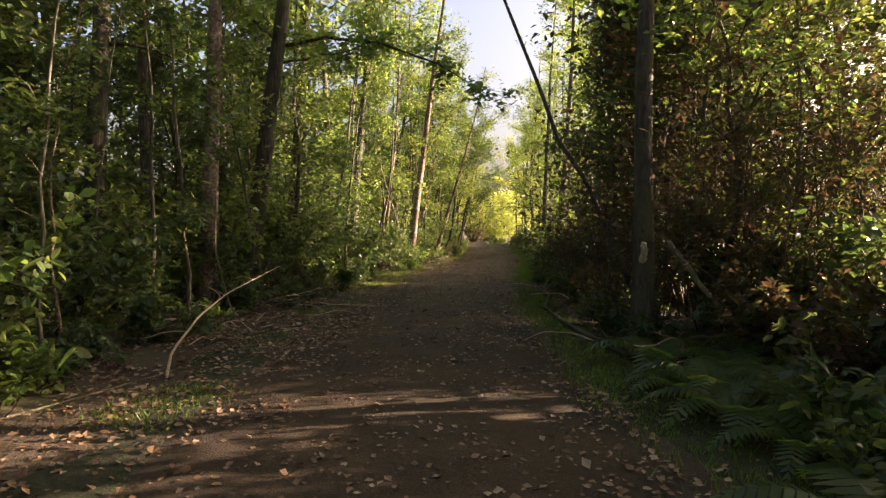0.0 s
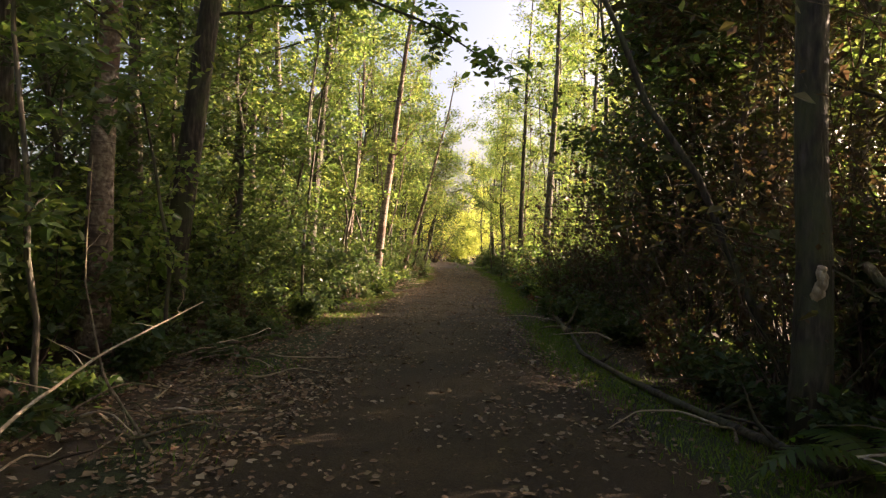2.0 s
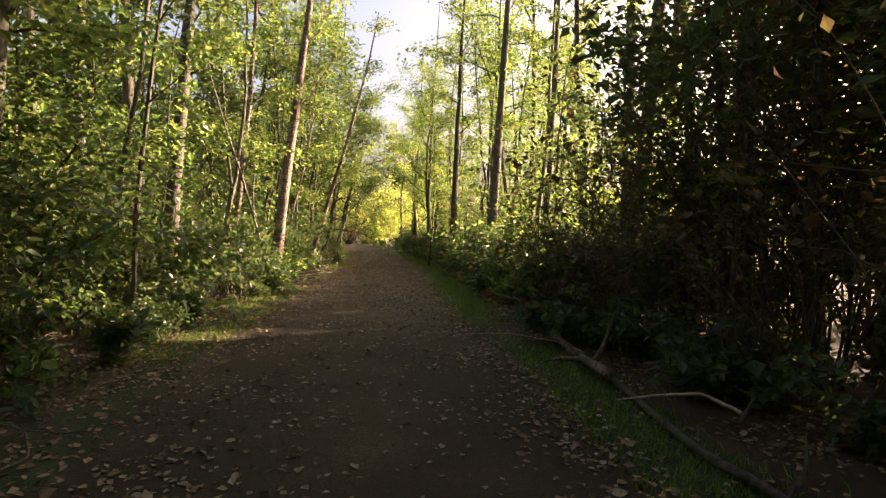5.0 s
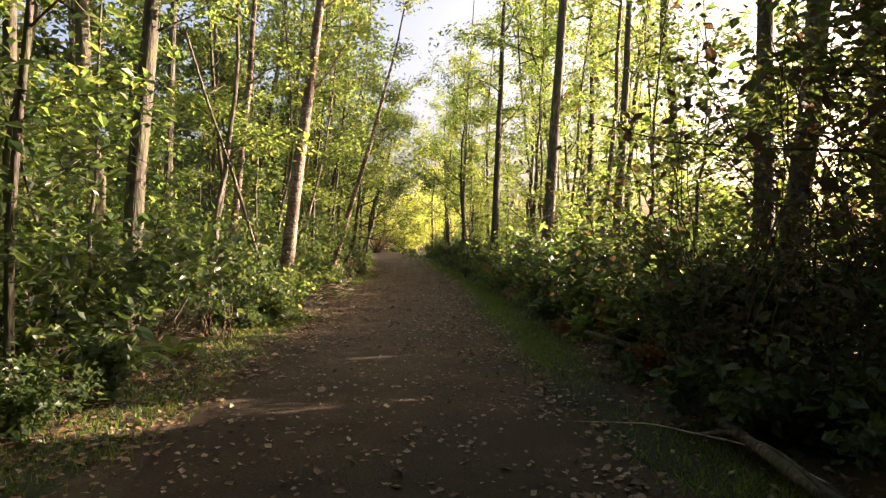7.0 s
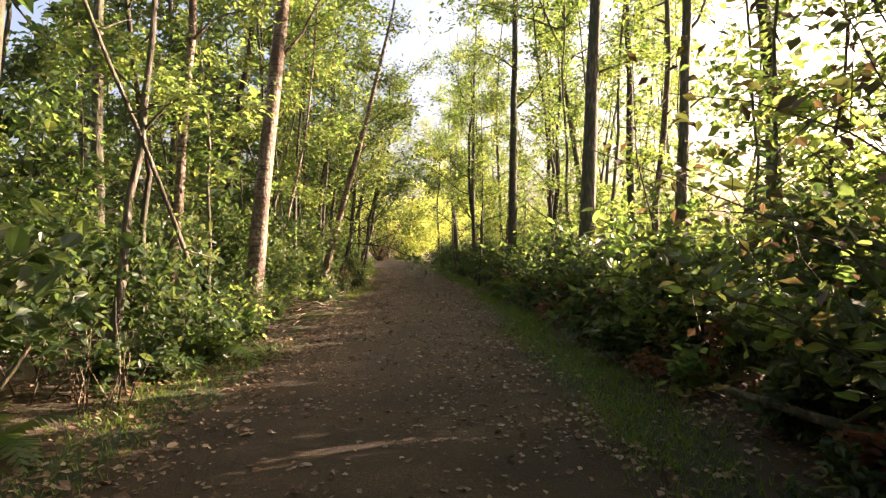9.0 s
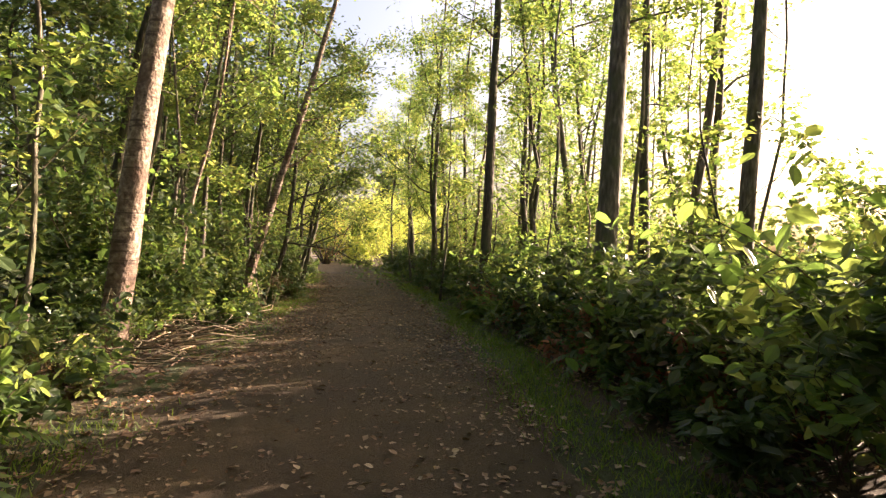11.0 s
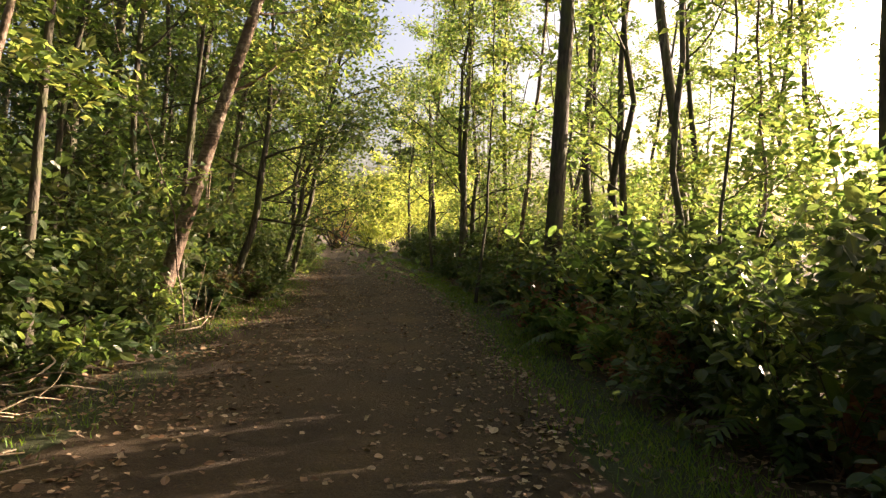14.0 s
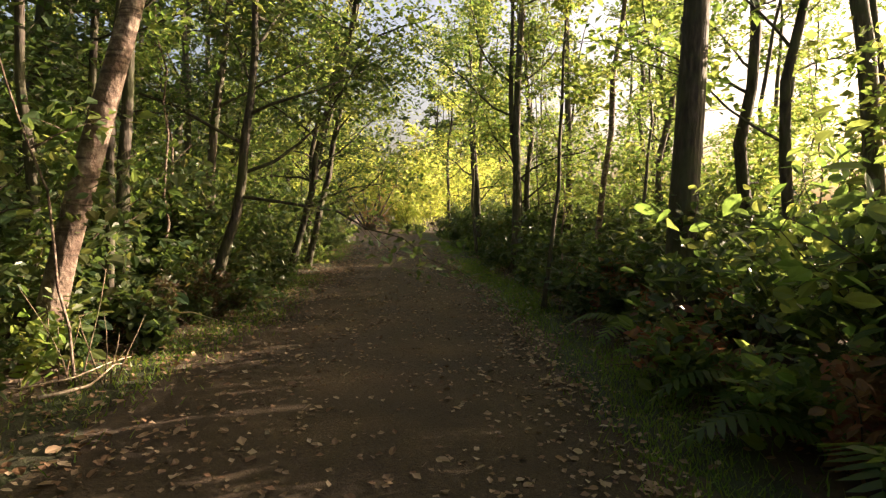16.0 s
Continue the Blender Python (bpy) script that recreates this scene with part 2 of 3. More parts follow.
def path_x(y):
    return np.interp(y, PY, PX) * 0.5 + 0.25 * np.interp(np.asarray(y) - 2.5, PY, PX) + 0.25 * np.interp(np.asarray(y) + 2.5, PY, PX)


HALF = 1.62     # half of the trodden width


def land(x, y):
    """Height of the ground."""
    x, y = np.asarray(x, float), np.asarray(y, float)
    off = np.abs(x - path_x(y))
    rough = 0.05 * np.sin(x * 1.7 + 0.6 * y) * np.sin(y * 1.3 - 0.4 * x) + 0.03 * np.sin(3.1 * x + 1) * np.sin(2.7 * y)
    return 0.45 * smooth(42, 70, y) + smooth(HALF + 0.3, HALF + 3.0, off) * (0.16 + rough) - 0.02 * smooth(0, HALF, off)


def strip(name, mat, ys, left, right, columns, lift, label, category):
    """A sheet that follows the path between two side lines."""
    v = []
    for y in ys:
        a, b = left(y), right(y)
        for k in range(columns + 1):
            x = a + (b - a) * k / columns
            v.append((x, y, float(land(x, y)) + lift * min(1.0, min(k, columns - k) * 1.0) - (0.012 if k in (0, columns) else 0)))
    t = []
    w = columns + 1
    for r in range(len(ys) - 1):
        for k in range(columns):
            a = r * w + k
            t += [(a, a + 1, a + w + 1), (a, a + w + 1, a + w)]
    ob = new(name, np_mesh(name, v, t, mat, True))
    return tagged(ob, label, category, "", "structure")


gx = np.concatenate([[-900, -300, -100, -60], np.arange(-40, 45, 0.8), [60, 100, 300, 900]])
gy = np.concatenate([[-900, -300, -100, -50], np.arange(-25, 100, 0.8), [120, 160, 300, 900]])
GX, GY = np.meshgrid(gx, gy)
gv = np.stack([GX, GY, land(GX, GY) - 0.012], -1).reshape(-1, 3)
nx = len(gx)
k, s = np.meshgrid(np.arange(len(gy) - 1), np.arange(nx - 1), indexing="ij")
a = (k * nx + s).ravel()
gt = np.concatenate([np.stack([a, a + 1, a + nx + 1], -1), np.stack([a, a + nx + 1, a + nx], -1)])
tagged(new("ground", np_mesh("ground", gv, gt, FLOOR_SOIL, True)), "dark leaf-mould woodland floor with moss and fallen leaves", "ground", "", "structure")
YS = np.arange(-14, 92, 0.5)
strip("path", PATH_SOIL, YS, lambda y: float(path_x(y)) - HALF - 0.12 * math.sin(y * 0.9) - 0.1 * math.sin(y * 2.3), lambda y: float(path_x(y)) + HALF + 0.1 * math.sin(y * 1.1 + 2) + 0.08 * math.sin(y * 2.9), 10, 0.014,
      "trodden brown earth footpath strewn with dry leaves", "path")
for sd, wd in ((-1, 0.5), (1, 0.6)):
    strip("verge", VERGE_SOIL, YS, lambda y: float(path_x(y)) + sd * (HALF + 0.35) - wd / 2 - 0.16 * math.sin(y * 1.3) - 0.1 * math.sin(y * 3.7), lambda y: float(path_x(y)) + sd * (HALF + 0.35) + wd / 2 + 0.14 * math.sin(y * 0.8 + 1) + 0.1 * math.sin(y * 4.3), 5, 0.008,
          "mossy strip of short grass along the footpath", "verge")


# ---- trees ----
def build_tree(rng, name, label, group, x, y, r, height, lean=(0.0, 0.0), bark=BARK, leaf=LEAF, base=2.5, reach=2.0, limbs=7, leaves=2200, size=0.085, near=False, bend=0.25, z=None, twigs=5, joined=None):
    """One tree: a flared, crooked trunk, separate limbs, and a crown of single leaves along the twigs."""
    t = thing(name, label, "tree", group)
    t.location = (x, y, float(land(x, y)) - 0.04 if z is None else z)
    n = 14
    zs = height * np.linspace(0, 1, n) ** 1.25
    ph = rng.uniform(0, 6.28, 4)
    f = zs / height
    px = lean[0] * zs + bend * (np.sin(f * 5 + ph[0]) - math.sin(ph[0])) * f ** 0.5 * 0.8
    py = lean[1] * zs + bend * (np.sin(f * 4 + ph[1]) - math.sin(ph[1])) * f ** 0.5 * 0.8
    kink = np.cumsum(rng.standard_normal((n, 2)) * bend * 0.16, 0)
    kink -= kink[0]
    px, py = px + kink[:, 0] * np.minimum(1, f * 4), py + kink[:, 1] * np.minimum(1, f * 4)
    spine = np.stack([px, py, zs], 1)
    rad = r * (1 - 0.86 * f ** 0.9) + r * 0.35 * np.exp(-zs / (r * 1.8))
    v, tr = tube(spine, rad, 7 if joined is not None else 12 if r > 0.1 else 8, 0.05, rng)
    shaft = (v, tr)
    spots = []
    for k in range(limbs):
        h = base + (height * 0.93 - base) * ((k + rng.uniform(0.1, 0.9)) / limbs)
        q = np.array([np.interp(h, zs, px), np.interp(h, zs, py), h])
        az = rng.uniform(0, 6.28) if k else rng.uniform(-0.5, 0.5)
        up = rng.uniform(0.25, 0.9)
        ln = reach * rng.uniform(0.6, 1.15) * (1 - 0.45 * (h - base) / max(height - base, 1))
        li = wander(rng, q, (math.cos(az), math.sin(az), up), ln, 7, 0.02, 0.16)
        rr = max(0.008, min(r * 0.32, 0.012 * ln + 0.008)) * np.linspace(1, 0.25, 7)
        pieces = [tube(li, rr, 5 if joined is None else 3)]
        for j in range(twigs):
            a0 = li[rng.integers(2, 7)]
            tw = wander(rng, a0, rng.standard_normal(3) * np.array([1, 1, 0.6]) + (li[-1] - li[0]) * 0.4, ln * rng.uniform(0.25, 0.55), 5, -0.04, 0.25)
            pieces.append(tube(tw, np.linspace(0.006, 0.002, 5), 3))
            spots.append(tw)
        spots.append(li[3:])
        if joined is None:
            lv, lt = merge(pieces)
            part("limb", np_mesh("limb", lv, lt, bark, True), t)
        else:
            joined += pieces
    if joined:
        shaft = merge([shaft] + joined)
    part("trunk", np_mesh("trunk", shaft[0], shaft[1], bark, True), t)
    sp = np.vstack([np.vstack([s, (s[:-1] + s[1:]) / 2]) for s in spots])
    if leaves:
        idx = rng.integers(0, len(sp), leaves)
        c = sp[idx] + rng.standard_normal((leaves, 3)) * np.array([0.16, 0.16, 0.12]) * (reach / 2) ** 0.5
        lv, lt = leaf_cloud(rng, c, size, 0.5, near)
        part("crown", np_mesh("crown", lv, lt, leaf), t)
    return t


rng = np.random.default_rng(7)
PALE, GREY, DARK = BARK_PALE, BARK, BARK_DARK
# x, y, radius, height, lean x, lean y, bark, lowest limb, reach, limbs, leaves
TREES = (
    (-1.90, 12.40, 0.168, 13, 0.02, 0, "DARK", 3.5, 2, 7, 2200),
    (-0.95, 13.90, 0.153, 13, 0.03, 0, "PALE", 4, 2, 7, 2200),
    (-2.20, 17.00, 0.135, 12, 0, 0, "GREY", 4, 2, 7, 2200),
    (-1.08, 15.75, 0.189, 14, 0.12, 0, "DARK", 3.2, 2, 7, 2200),
    (-0.70, 21.00, 0.050, 9, 0.02, 0, "GREY", 2.2, 1.3, 7, 2200),
    (-1.20, 24.10, 0.153, 14, 0.06, 0, "DARK", 4, 2, 7, 2200),
    (-0.06, 29.45, 0.172, 14, 0.13, 0.0, "PALE", 4.5, 2, 7, 2200),
    (-0.85, 27.81, 0.090, 12, 0.05, 0, "PALE", 4, 2, 7, 2200),
    (-0.09, 32.13, 0.041, 10, 0.09, 0, "PALE", 3, 2, 7, 2200),
    (-0.30, 36.50, 0.060, 11, 0.04, 0, "DARK", 3.5, 2.2, 7, 2200),
    (-0.66, 38.00, 0.060, 11, 0.05, 0, "DARK", 3, 2.2, 7, 2200),
    (-0.35, 32.90, 0.040, 8, 0.03, 0, "GREY", 2.4, 1.2, 7, 2200),
    (-0.27, 32.40, 0.036, 9, 0.06, 0, "GREY", 2.6, 1.4, 7, 2200),
    (0.33, 35.50, 0.117, 10, 0.23, 0, "PALE", 2.6, 2, 7, 2200),
    (0.00, 40.50, 0.090, 12, 0.06, 0, "GREY", 2.8, 2.2, 7, 2200),
    (0.18, 36.90, 0.050, 12, 0.1, 0, "DARK", 2.8, 2.2, 7, 2200),
    (0.15, 32.85, 0.055, 10, 0.01, 0, "DARK", 3, 2, 7, 2200),
    (-0.45, 25.20, 0.063, 8, 0.08, 0, "GREY", 2.2, 1.5, 7, 2200),
    (-1.44, 18.90, 0.135, 12, 0.03, 0, "DARK", 3, 2, 7, 2200),
    (-0.81, 17.64, 0.063, 9, 0.02, 0, "DARK", 2.4, 1.4, 7, 2200),
    (5.66, 11.98, 0.135, 14, -0.022, 0, "DARK", 4.2, 2, 7, 2200),
    (6.84, 18.45, 0.135, 13, 0, 0, "GREY", 5, 2, 7, 2200),
    (8.10, 16.20, 0.135, 13, 0, 0, "DARK", 4, 2, 7, 2200),
    (5.92, 12.60, 0.042, 9, -0.38, 0, "DARK", 5, 1.5, 4, 500),
    (9.45, 13.05, 0.072, 10, -0.4, 0, "DARK", 5, 1.5, 4, 500),
    (6.20, 29.70, 0.171, 15, 0.03, 0, "GREY", 4.5, 2, 7, 2200),
    (7.50, 28.60, 0.117, 14, 0.05, 0, "GREY", 4, 2, 7, 2200),
    (7.70, 30.20, 0.090, 13, 0.07, 0, "GREY", 4, 2, 7, 2200),
    (7.47, 22.95, 0.153, 13, 0.02, 0, "DARK", 3, 2, 7, 2200),
    (9.00, 24.30, 0.135, 13, 0, 0, "DARK", 3, 2, 7, 2200),
    (5.95, 36.20, 0.149, 15, 0.03, 0, "DARK", 4.5, 2, 7, 2200),
    (5.76, 44.30, 0.113, 14, 0.02, 0, "GREY", 4, 2, 7, 2200),
    (5.67, 51.03, 0.099, 13, 0, 0, "DARK", 3, 2, 7, 2200),
    (5.40, 49.50, 0.054, 11, 0, 0, "GREY", 2.5, 1.3, 7, 2200),
    (8.91, 37.44, 0.072, 12, 0.04, 0, "DARK", 4, 2, 7, 2200),
    (9.99, 37.08, 0.050, 11, 0.08, 0, "DARK", 4, 2, 7, 2200),
    (8.82, 31.23, 0.099, 13, 0.05, 0, "DARK", 4, 2, 7, 2200),
    (7.02, 30.60, 0.045, 12, 0.03, 0, "GREY", 3.5, 1.4, 7, 2200),
    (10.71, 42.57, 0.099, 13, 0.12, 0, "GREY", 4, 2, 7, 2200),
    (7.74, 35.37, 0.063, 10, -0.05, 0, "GREY", 4.2, 1.3, 7, 2200),
    (8.46, 42.30, 0.081, 12, 0.05, 0, "DARK", 4, 2, 7, 2200),
    (6.48, 40.50, 0.063, 12, 0, 0, "PALE", 3.5, 1.4, 7, 2200),
    (6.93, 44.10, 0.090, 13, 0.03, 0, "GREY", 4, 2, 7, 2200),
    (0.80, 35.20, 0.013, 5, -0.12, 0, "PALE", 1.5, 0.6, 5, 200),
    (-0.76, 32.00, 0.055, 10, 0.02, 0, "GREY", 3, 1.6, 6, 1200),
    (-1.18, 33.50, 0.045, 10, 0.03, 0, "DARK", 3, 1.6, 6, 1200),
    (-1.00, 35.50, 0.050, 11, 0.03, 0, "DARK", 3.2, 1.6, 6, 1200),
    (0.00, 37.60, 0.085, 11, 0.04, 0, "DARK", 3, 2, 7, 1800),
    (-0.30, 20.10, 0.040, 9, 0.03, 0, "DARK", 2.6, 1.3, 6, 1000),
    (-0.75, 26.60, 0.050, 10, 0.02, 0, "DARK", 2.8, 1.5, 6, 1200),
    (5.31, 39.15, 0.036, 8, 0.05, 0, "DARK", 2.5, 1.2, 7, 2200),
)
near_trees = []
for tx, ty, r, h, lx, ly, bk, base, reach, limbs, leaves in TREES:
    what = {"PALE": "pale ringed birch trunk", "GREY": "grey-brown rough-barked tree trunk", "DARK": "dark mossy tree trunk"}[bk]
    slim = "slender sapling with " if r < 0.075 else ""
    one = build_tree(rng, "tree" if r >= 0.075 else "sapling", (slim + what if slim else what) + " with thin yellow-green crown", "trees beside the footpath", tx, ty, r, h, (lx, ly),
               {"PALE": PALE, "GREY": GREY, "DARK": DARK}[bk], LEAF, base, reach, limbs, leaves, 0.10, False, 0.12 if r > 0.1 else 0.3)
    near_trees.append(one)

# a leafy limb that hangs out over the footpath
host = near_trees[3]
reachout = np.array([(-0.75, 15.8, 4.9), (0.4, 15.9, 5.15), (1.5, 16.05, 5.05), (2.6, 16.25, 4.7), (3.6, 16.4, 4.1)]) - np.array(host.location)
pcs, pts = [tube(reachout, np.linspace(0.045, 0.008, 5), 6)], []
for k in range(26):
    j = rng.integers(1, 5)
    f = rng.uniform()
    q = reachout[j - 1] * (1 - f) + reachout[j] * f
    tw = wander(rng, q, rng.standard_normal(3) + np.array([0.4, 0, -0.4]), rng.uniform(0.4, 0.9), 5, -0.08, 0.2)
    pcs.append(tube(tw, np.linspace(0.007, 0.002, 5), 3))
    pts.append(tw)
v, tr = merge(pcs)
over = part("limb", np_mesh("limb", v, tr, BARK_DARK, True), host)
pts = np.vstack(pts)
v, tr = leaf_cloud(rng, pts[rng.integers(0, len(pts), 1100)] + rng.standard_normal((1100, 3)) * 0.08, 0.12, 0.8, True)
part("foliage", np_mesh("foliage", v, tr, LEAF), over)

# more high crowns beside the first stretch, added mostly out of view to dim the wood
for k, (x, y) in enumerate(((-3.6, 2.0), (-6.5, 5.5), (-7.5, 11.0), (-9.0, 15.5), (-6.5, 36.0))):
    build_tree(rng, "tree", "tall tree with a spreading high crown, added for shade", "tall trees", x, y, 0.13, 13.5, (0.03, 0), BARK_DARK, LEAF_DARK, 4.0, 4.2, 13, 4200, 0.2, False, 0.3, twigs=6)

# high crowns that close over the footpath, added largely unseen to darken it
for k in range(22):
    y = -9 + k * 2.55 + rng.uniform(-0.8, 0.8)
    sd = -1 if k % 2 else 1
    x = float(path_x(y)) + sd * (HALF + 3.3 + rng.uniform(0, 1.0))
    if k in (7,):
        continue
    build_tree(rng, "tree", "tall tree with a spreading high crown, added for shade", "tall trees", x, y, 0.12, 14, (-sd * 0.05, 0), BARK_DARK if k % 3 else BARK, LEAF, 6.5 if y > 17 else 5.0, 4.2, 10 if y > 17 else 13, 2600 if y > 17 else 3800 if sd < 0 else 1900, 0.17 if y > 17 else 0.2, False, 0.3, twigs=6)

# trees of the wood behind, in eight growths
growths, distant, airy = [], [], []
for k in range(8):
    g = build_tree(rng, "tree", "tall thin woodland tree with sparse green crown", "woodland trees", 0, 0, rng.uniform(0.07, 0.15), rng.uniform(10, 14), (rng.uniform(-0.06, 0.06), rng.uniform(-0.06, 0.06)),
                   (BARK, BARK_DARK, BARK_DARK, BARK)[k % 4], LEAF if k % 3 else LEAF_DARK, rng.uniform(0.9, 2.2), rng.uniform(1.7, 2.5), 9, 1700, 0.175, False, 0.3, z=0, twigs=3, joined=[])
    growths.append(g)
for k in range(5):
    distant.append(build_tree(rng, "tree", "thin dark tree deep in the wood", "deep woodland trees", 0, 0, rng.uniform(0.08, 0.14), rng.uniform(11, 14), (rng.uniform(-0.06, 0.06), 0), BARK_DARK, LEAF if k % 2 else LEAF_DARK,
                              1.0, 2.4, 8, 1000, 0.34, False, 0.3, z=0, twigs=2, joined=[]))
slim = []
for k in range(4):
    slim.append(build_tree(rng, "sapling", "thin leafy sapling with small green leaves", "saplings", 0, 0, rng.uniform(0.018, 0.035), rng.uniform(5, 8), (rng.uniform(-0.08, 0.08), rng.uniform(-0.08, 0.08)),
                           (BARK, BARK_PALE, BARK_DARK, BARK)[k], (LEAF, LEAF, LEAF, LEAF_DARK)[k], 0.7, 0.8, 9, 800, 0.095, False, 0.3, z=0, twigs=2, joined=[]))
for k in range(6):
    airy.append(build_tree(rng, "tree", "slim tree with a thin airy sunlit crown", "sunny-side trees", 0, 0, rng.uniform(0.05, 0.12), rng.uniform(10, 14), (rng.uniform(-0.05, 0.07), 0), (BARK, BARK_DARK)[k % 2], LEAF,
                           rng.uniform(1.3, 2.8), 1.9, 10, 2000, 0.125, False, 0.5, z=0, twigs=4, joined=[]))
used = [(t[0], t[1]) for t in TREES]
first = set()


def plant(kinds, x, y, scale, rot=None):
    k = int(rng.integers(0, len(kinds)))
    g = kinds[k]
    m = pose(x, y, float(land(x, y)) - 0.04, 0, 0, rng.uniform(0, 360) if rot is None else rot)
    if g.name in first:
        g = copy_thing(g, m)
    else:
        first.add(g.name)
        g.matrix_basis = m
    g.scale = (scale, scale, scale * rng.uniform(0.92, 1.08))
    return g


def open_to_sun(x, y, spare=0.0):
    """Narrow glades in the sunny-side growth, along the sun's direction."""
    return 4.2 < x < 16 and any(abs(y - y0 - 0.364 * (x - 2.0)) < half + spare for y0, half in ((13.4, 0.6), (9.0, 0.3)))


def clear(x, y, gap):
    if open_to_sun(x, y, 0.15):
        return False
    return all((x - a) ** 2 + (y - b) ** 2 > gap * gap for a, b in used)


for side, deep, count in ((-1, 24, 160), (1, 9, 92)):
    made = tries = 0
    while made < count and tries < 6000:
        tries += 1
        y = rng.uniform(-14, 92)
        d = HALF + 2.6 + deep * rng.uniform(0, 1) ** 1.3 * (1.0 if side < 0 or y > 22 else 1.6)
        x = float(path_x(y)) + side * d
        if clear(x, y, 1.15) and not (60 < y < 80 and -4 < x < 16) and not (23.5 < y < 34 and x > 7.0):
            used.append((x, y))
            plant(airy if side > 0 and 22 < y < 62 else growths if d < HALF + 8 and y < 62 else distant, x, y, rng.uniform(0.8, 1.2))
            made += 1

for k in range(150):
    y = rng.uniform(-4, 62)
    side = -1 if k % 4 < 3 else 1
    x = float(path_x(y)) + side * (HALF + 1.5 + 5.5 * rng.uniform() ** 1.4)
    if clear(x, y, 0.5) and not (side > 0 and y < 11 and x < 7):
        used.append((x, y))
        plant(slim, x, y, rng.uniform(0.75, 1.2))

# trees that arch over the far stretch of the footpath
# the two farthest carry sunlight in their leaf colour
for k, (dx, y, h, lx, leaf) in enumerate(((-2.4, 43.5, 8.5, 0.20, LEAF), (-2.6, 47.0, 9.5, 0.22, LEAF_DARK), (-3.4, 51.0, 9.5, 0.22, LEAF), (-4.0, 56.0, 10.0, 0.22, LEAF_SUNLIT), (-2.8, 39.5, 8.0, 0.16, LEAF_DARK), (-2.3, 45.4, 10.0, 0.24, LEAF), (2.9, 44.4, 10.0, -0.06, LEAF),
                                          (2.9, 52.0, 10.0, -0.05, LEAF), (2.8, 58.0, 9.5, -0.06, LEAF_SUNLIT), (3.4, 46.0, 11.0, -0.1, LEAF))):
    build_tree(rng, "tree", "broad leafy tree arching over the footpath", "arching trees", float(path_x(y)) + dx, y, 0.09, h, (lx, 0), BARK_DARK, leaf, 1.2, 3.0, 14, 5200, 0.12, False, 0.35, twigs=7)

# leafy trees added towards the sun as blockers that shade the ferny bank
for k, (x, y, h) in enumerate(((12.2, 14.6, 7.5), (9.2, 7.4, 5.5), (11.2, 5.6, 7.0), (13.5, 8.5, 8.0), (9.8, 4.0, 6.0))):
    build_tree(rng, "tree", "bushy bright green tree added to shade the ferny bank", "bank trees", x, y, 0.06, h, (rng.uniform(-0.12, 0.0), 0), BARK_DARK, LEAF, 0.5, 2.2, 14, 3000, 0.14, False, 0.4, twigs=5)

# low dark leafy trees in the thicket and across from it; the leaf tone carries shade
for k, (x, y, h) in enumerate(((-2.6, 10.4, 5.5), (-3.2, 13.4, 6.0), (-2.4, 15.8, 5.0), (-3.6, 17.2, 6.5), (-2.2, 18.4, 5.0), (-1.9, 8.2, 4.5), (-4.2, 11.6, 7.0), (-4.6, 15.0, 7.0), (-1.2, 19.9, 3.6), (-3.0, 20.4, 6.0), (-2.6, 12.2, 8.5), (-3.4, 18.8, 9.0), (-2.0, 14.7, 8.0), (-4.2, 13.6, 9.0), (-1.7, 17.2, 6.0),
                             (-2.4, 32.6, 7.0), (-1.4, 36.6, 6.5), (-2.8, 38.4, 7.5), (-1.0, 39.6, 6.5), (-2.2, 42.0, 7.5), (-0.9, 44.2, 7.0), (-4.2, 35.0, 8.0), (-4.4, 40.5, 8.0), (-2.0, 34.6, 5.0))):
    build_tree(rng, "tree", "low bushy tree, leaves toned dark for shade, lighter for sun", "thicket trees", x, y, 0.05, h, (rng.uniform(-0.05, 0.08), 0), BARK_DARK, LEAF_DARK, 0.4, 1.9, 14, 3200, 0.11, False, 0.3, twigs=7)
build_tree(rng, "tree", "small leafy tree with broad overhanging leaves", "", 7.35, 24.7, 0.04, 5.0, (-0.05, 0), BARK_DARK, LEAF_DARK, 1.7, 1.5, 10, 1900, 0.105, True, 0.2)
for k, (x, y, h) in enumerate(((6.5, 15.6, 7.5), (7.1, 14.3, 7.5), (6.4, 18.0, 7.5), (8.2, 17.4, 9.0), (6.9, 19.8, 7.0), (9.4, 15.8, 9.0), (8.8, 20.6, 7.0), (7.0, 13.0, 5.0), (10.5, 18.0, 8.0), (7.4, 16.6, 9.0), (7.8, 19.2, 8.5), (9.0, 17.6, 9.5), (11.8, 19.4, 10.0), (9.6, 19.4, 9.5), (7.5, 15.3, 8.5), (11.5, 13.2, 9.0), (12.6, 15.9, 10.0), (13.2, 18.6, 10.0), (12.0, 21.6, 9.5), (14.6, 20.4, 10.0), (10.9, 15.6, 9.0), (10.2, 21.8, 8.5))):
    # trees on the lit side take the lighter leaf: sun put into colour
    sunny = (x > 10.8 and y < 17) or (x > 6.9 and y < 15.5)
    build_tree(rng, "tree", "low bushy tree, leaves toned dark for shade, lighter for sun", "thicket trees", x, y, 0.06, h * 1.12, (rng.uniform(-0.1, 0.05), 0), BARK_DARK, LEAF if sunny else LEAF_DARK if k % 3 else LEAF_BROWN, 3.0 if open_to_sun(x, y, 0.9) else 2.2 if sunny else 0.7, 2.2, 16, 1300 if sunny else 3600, 0.125, False, 0.4, twigs=6)

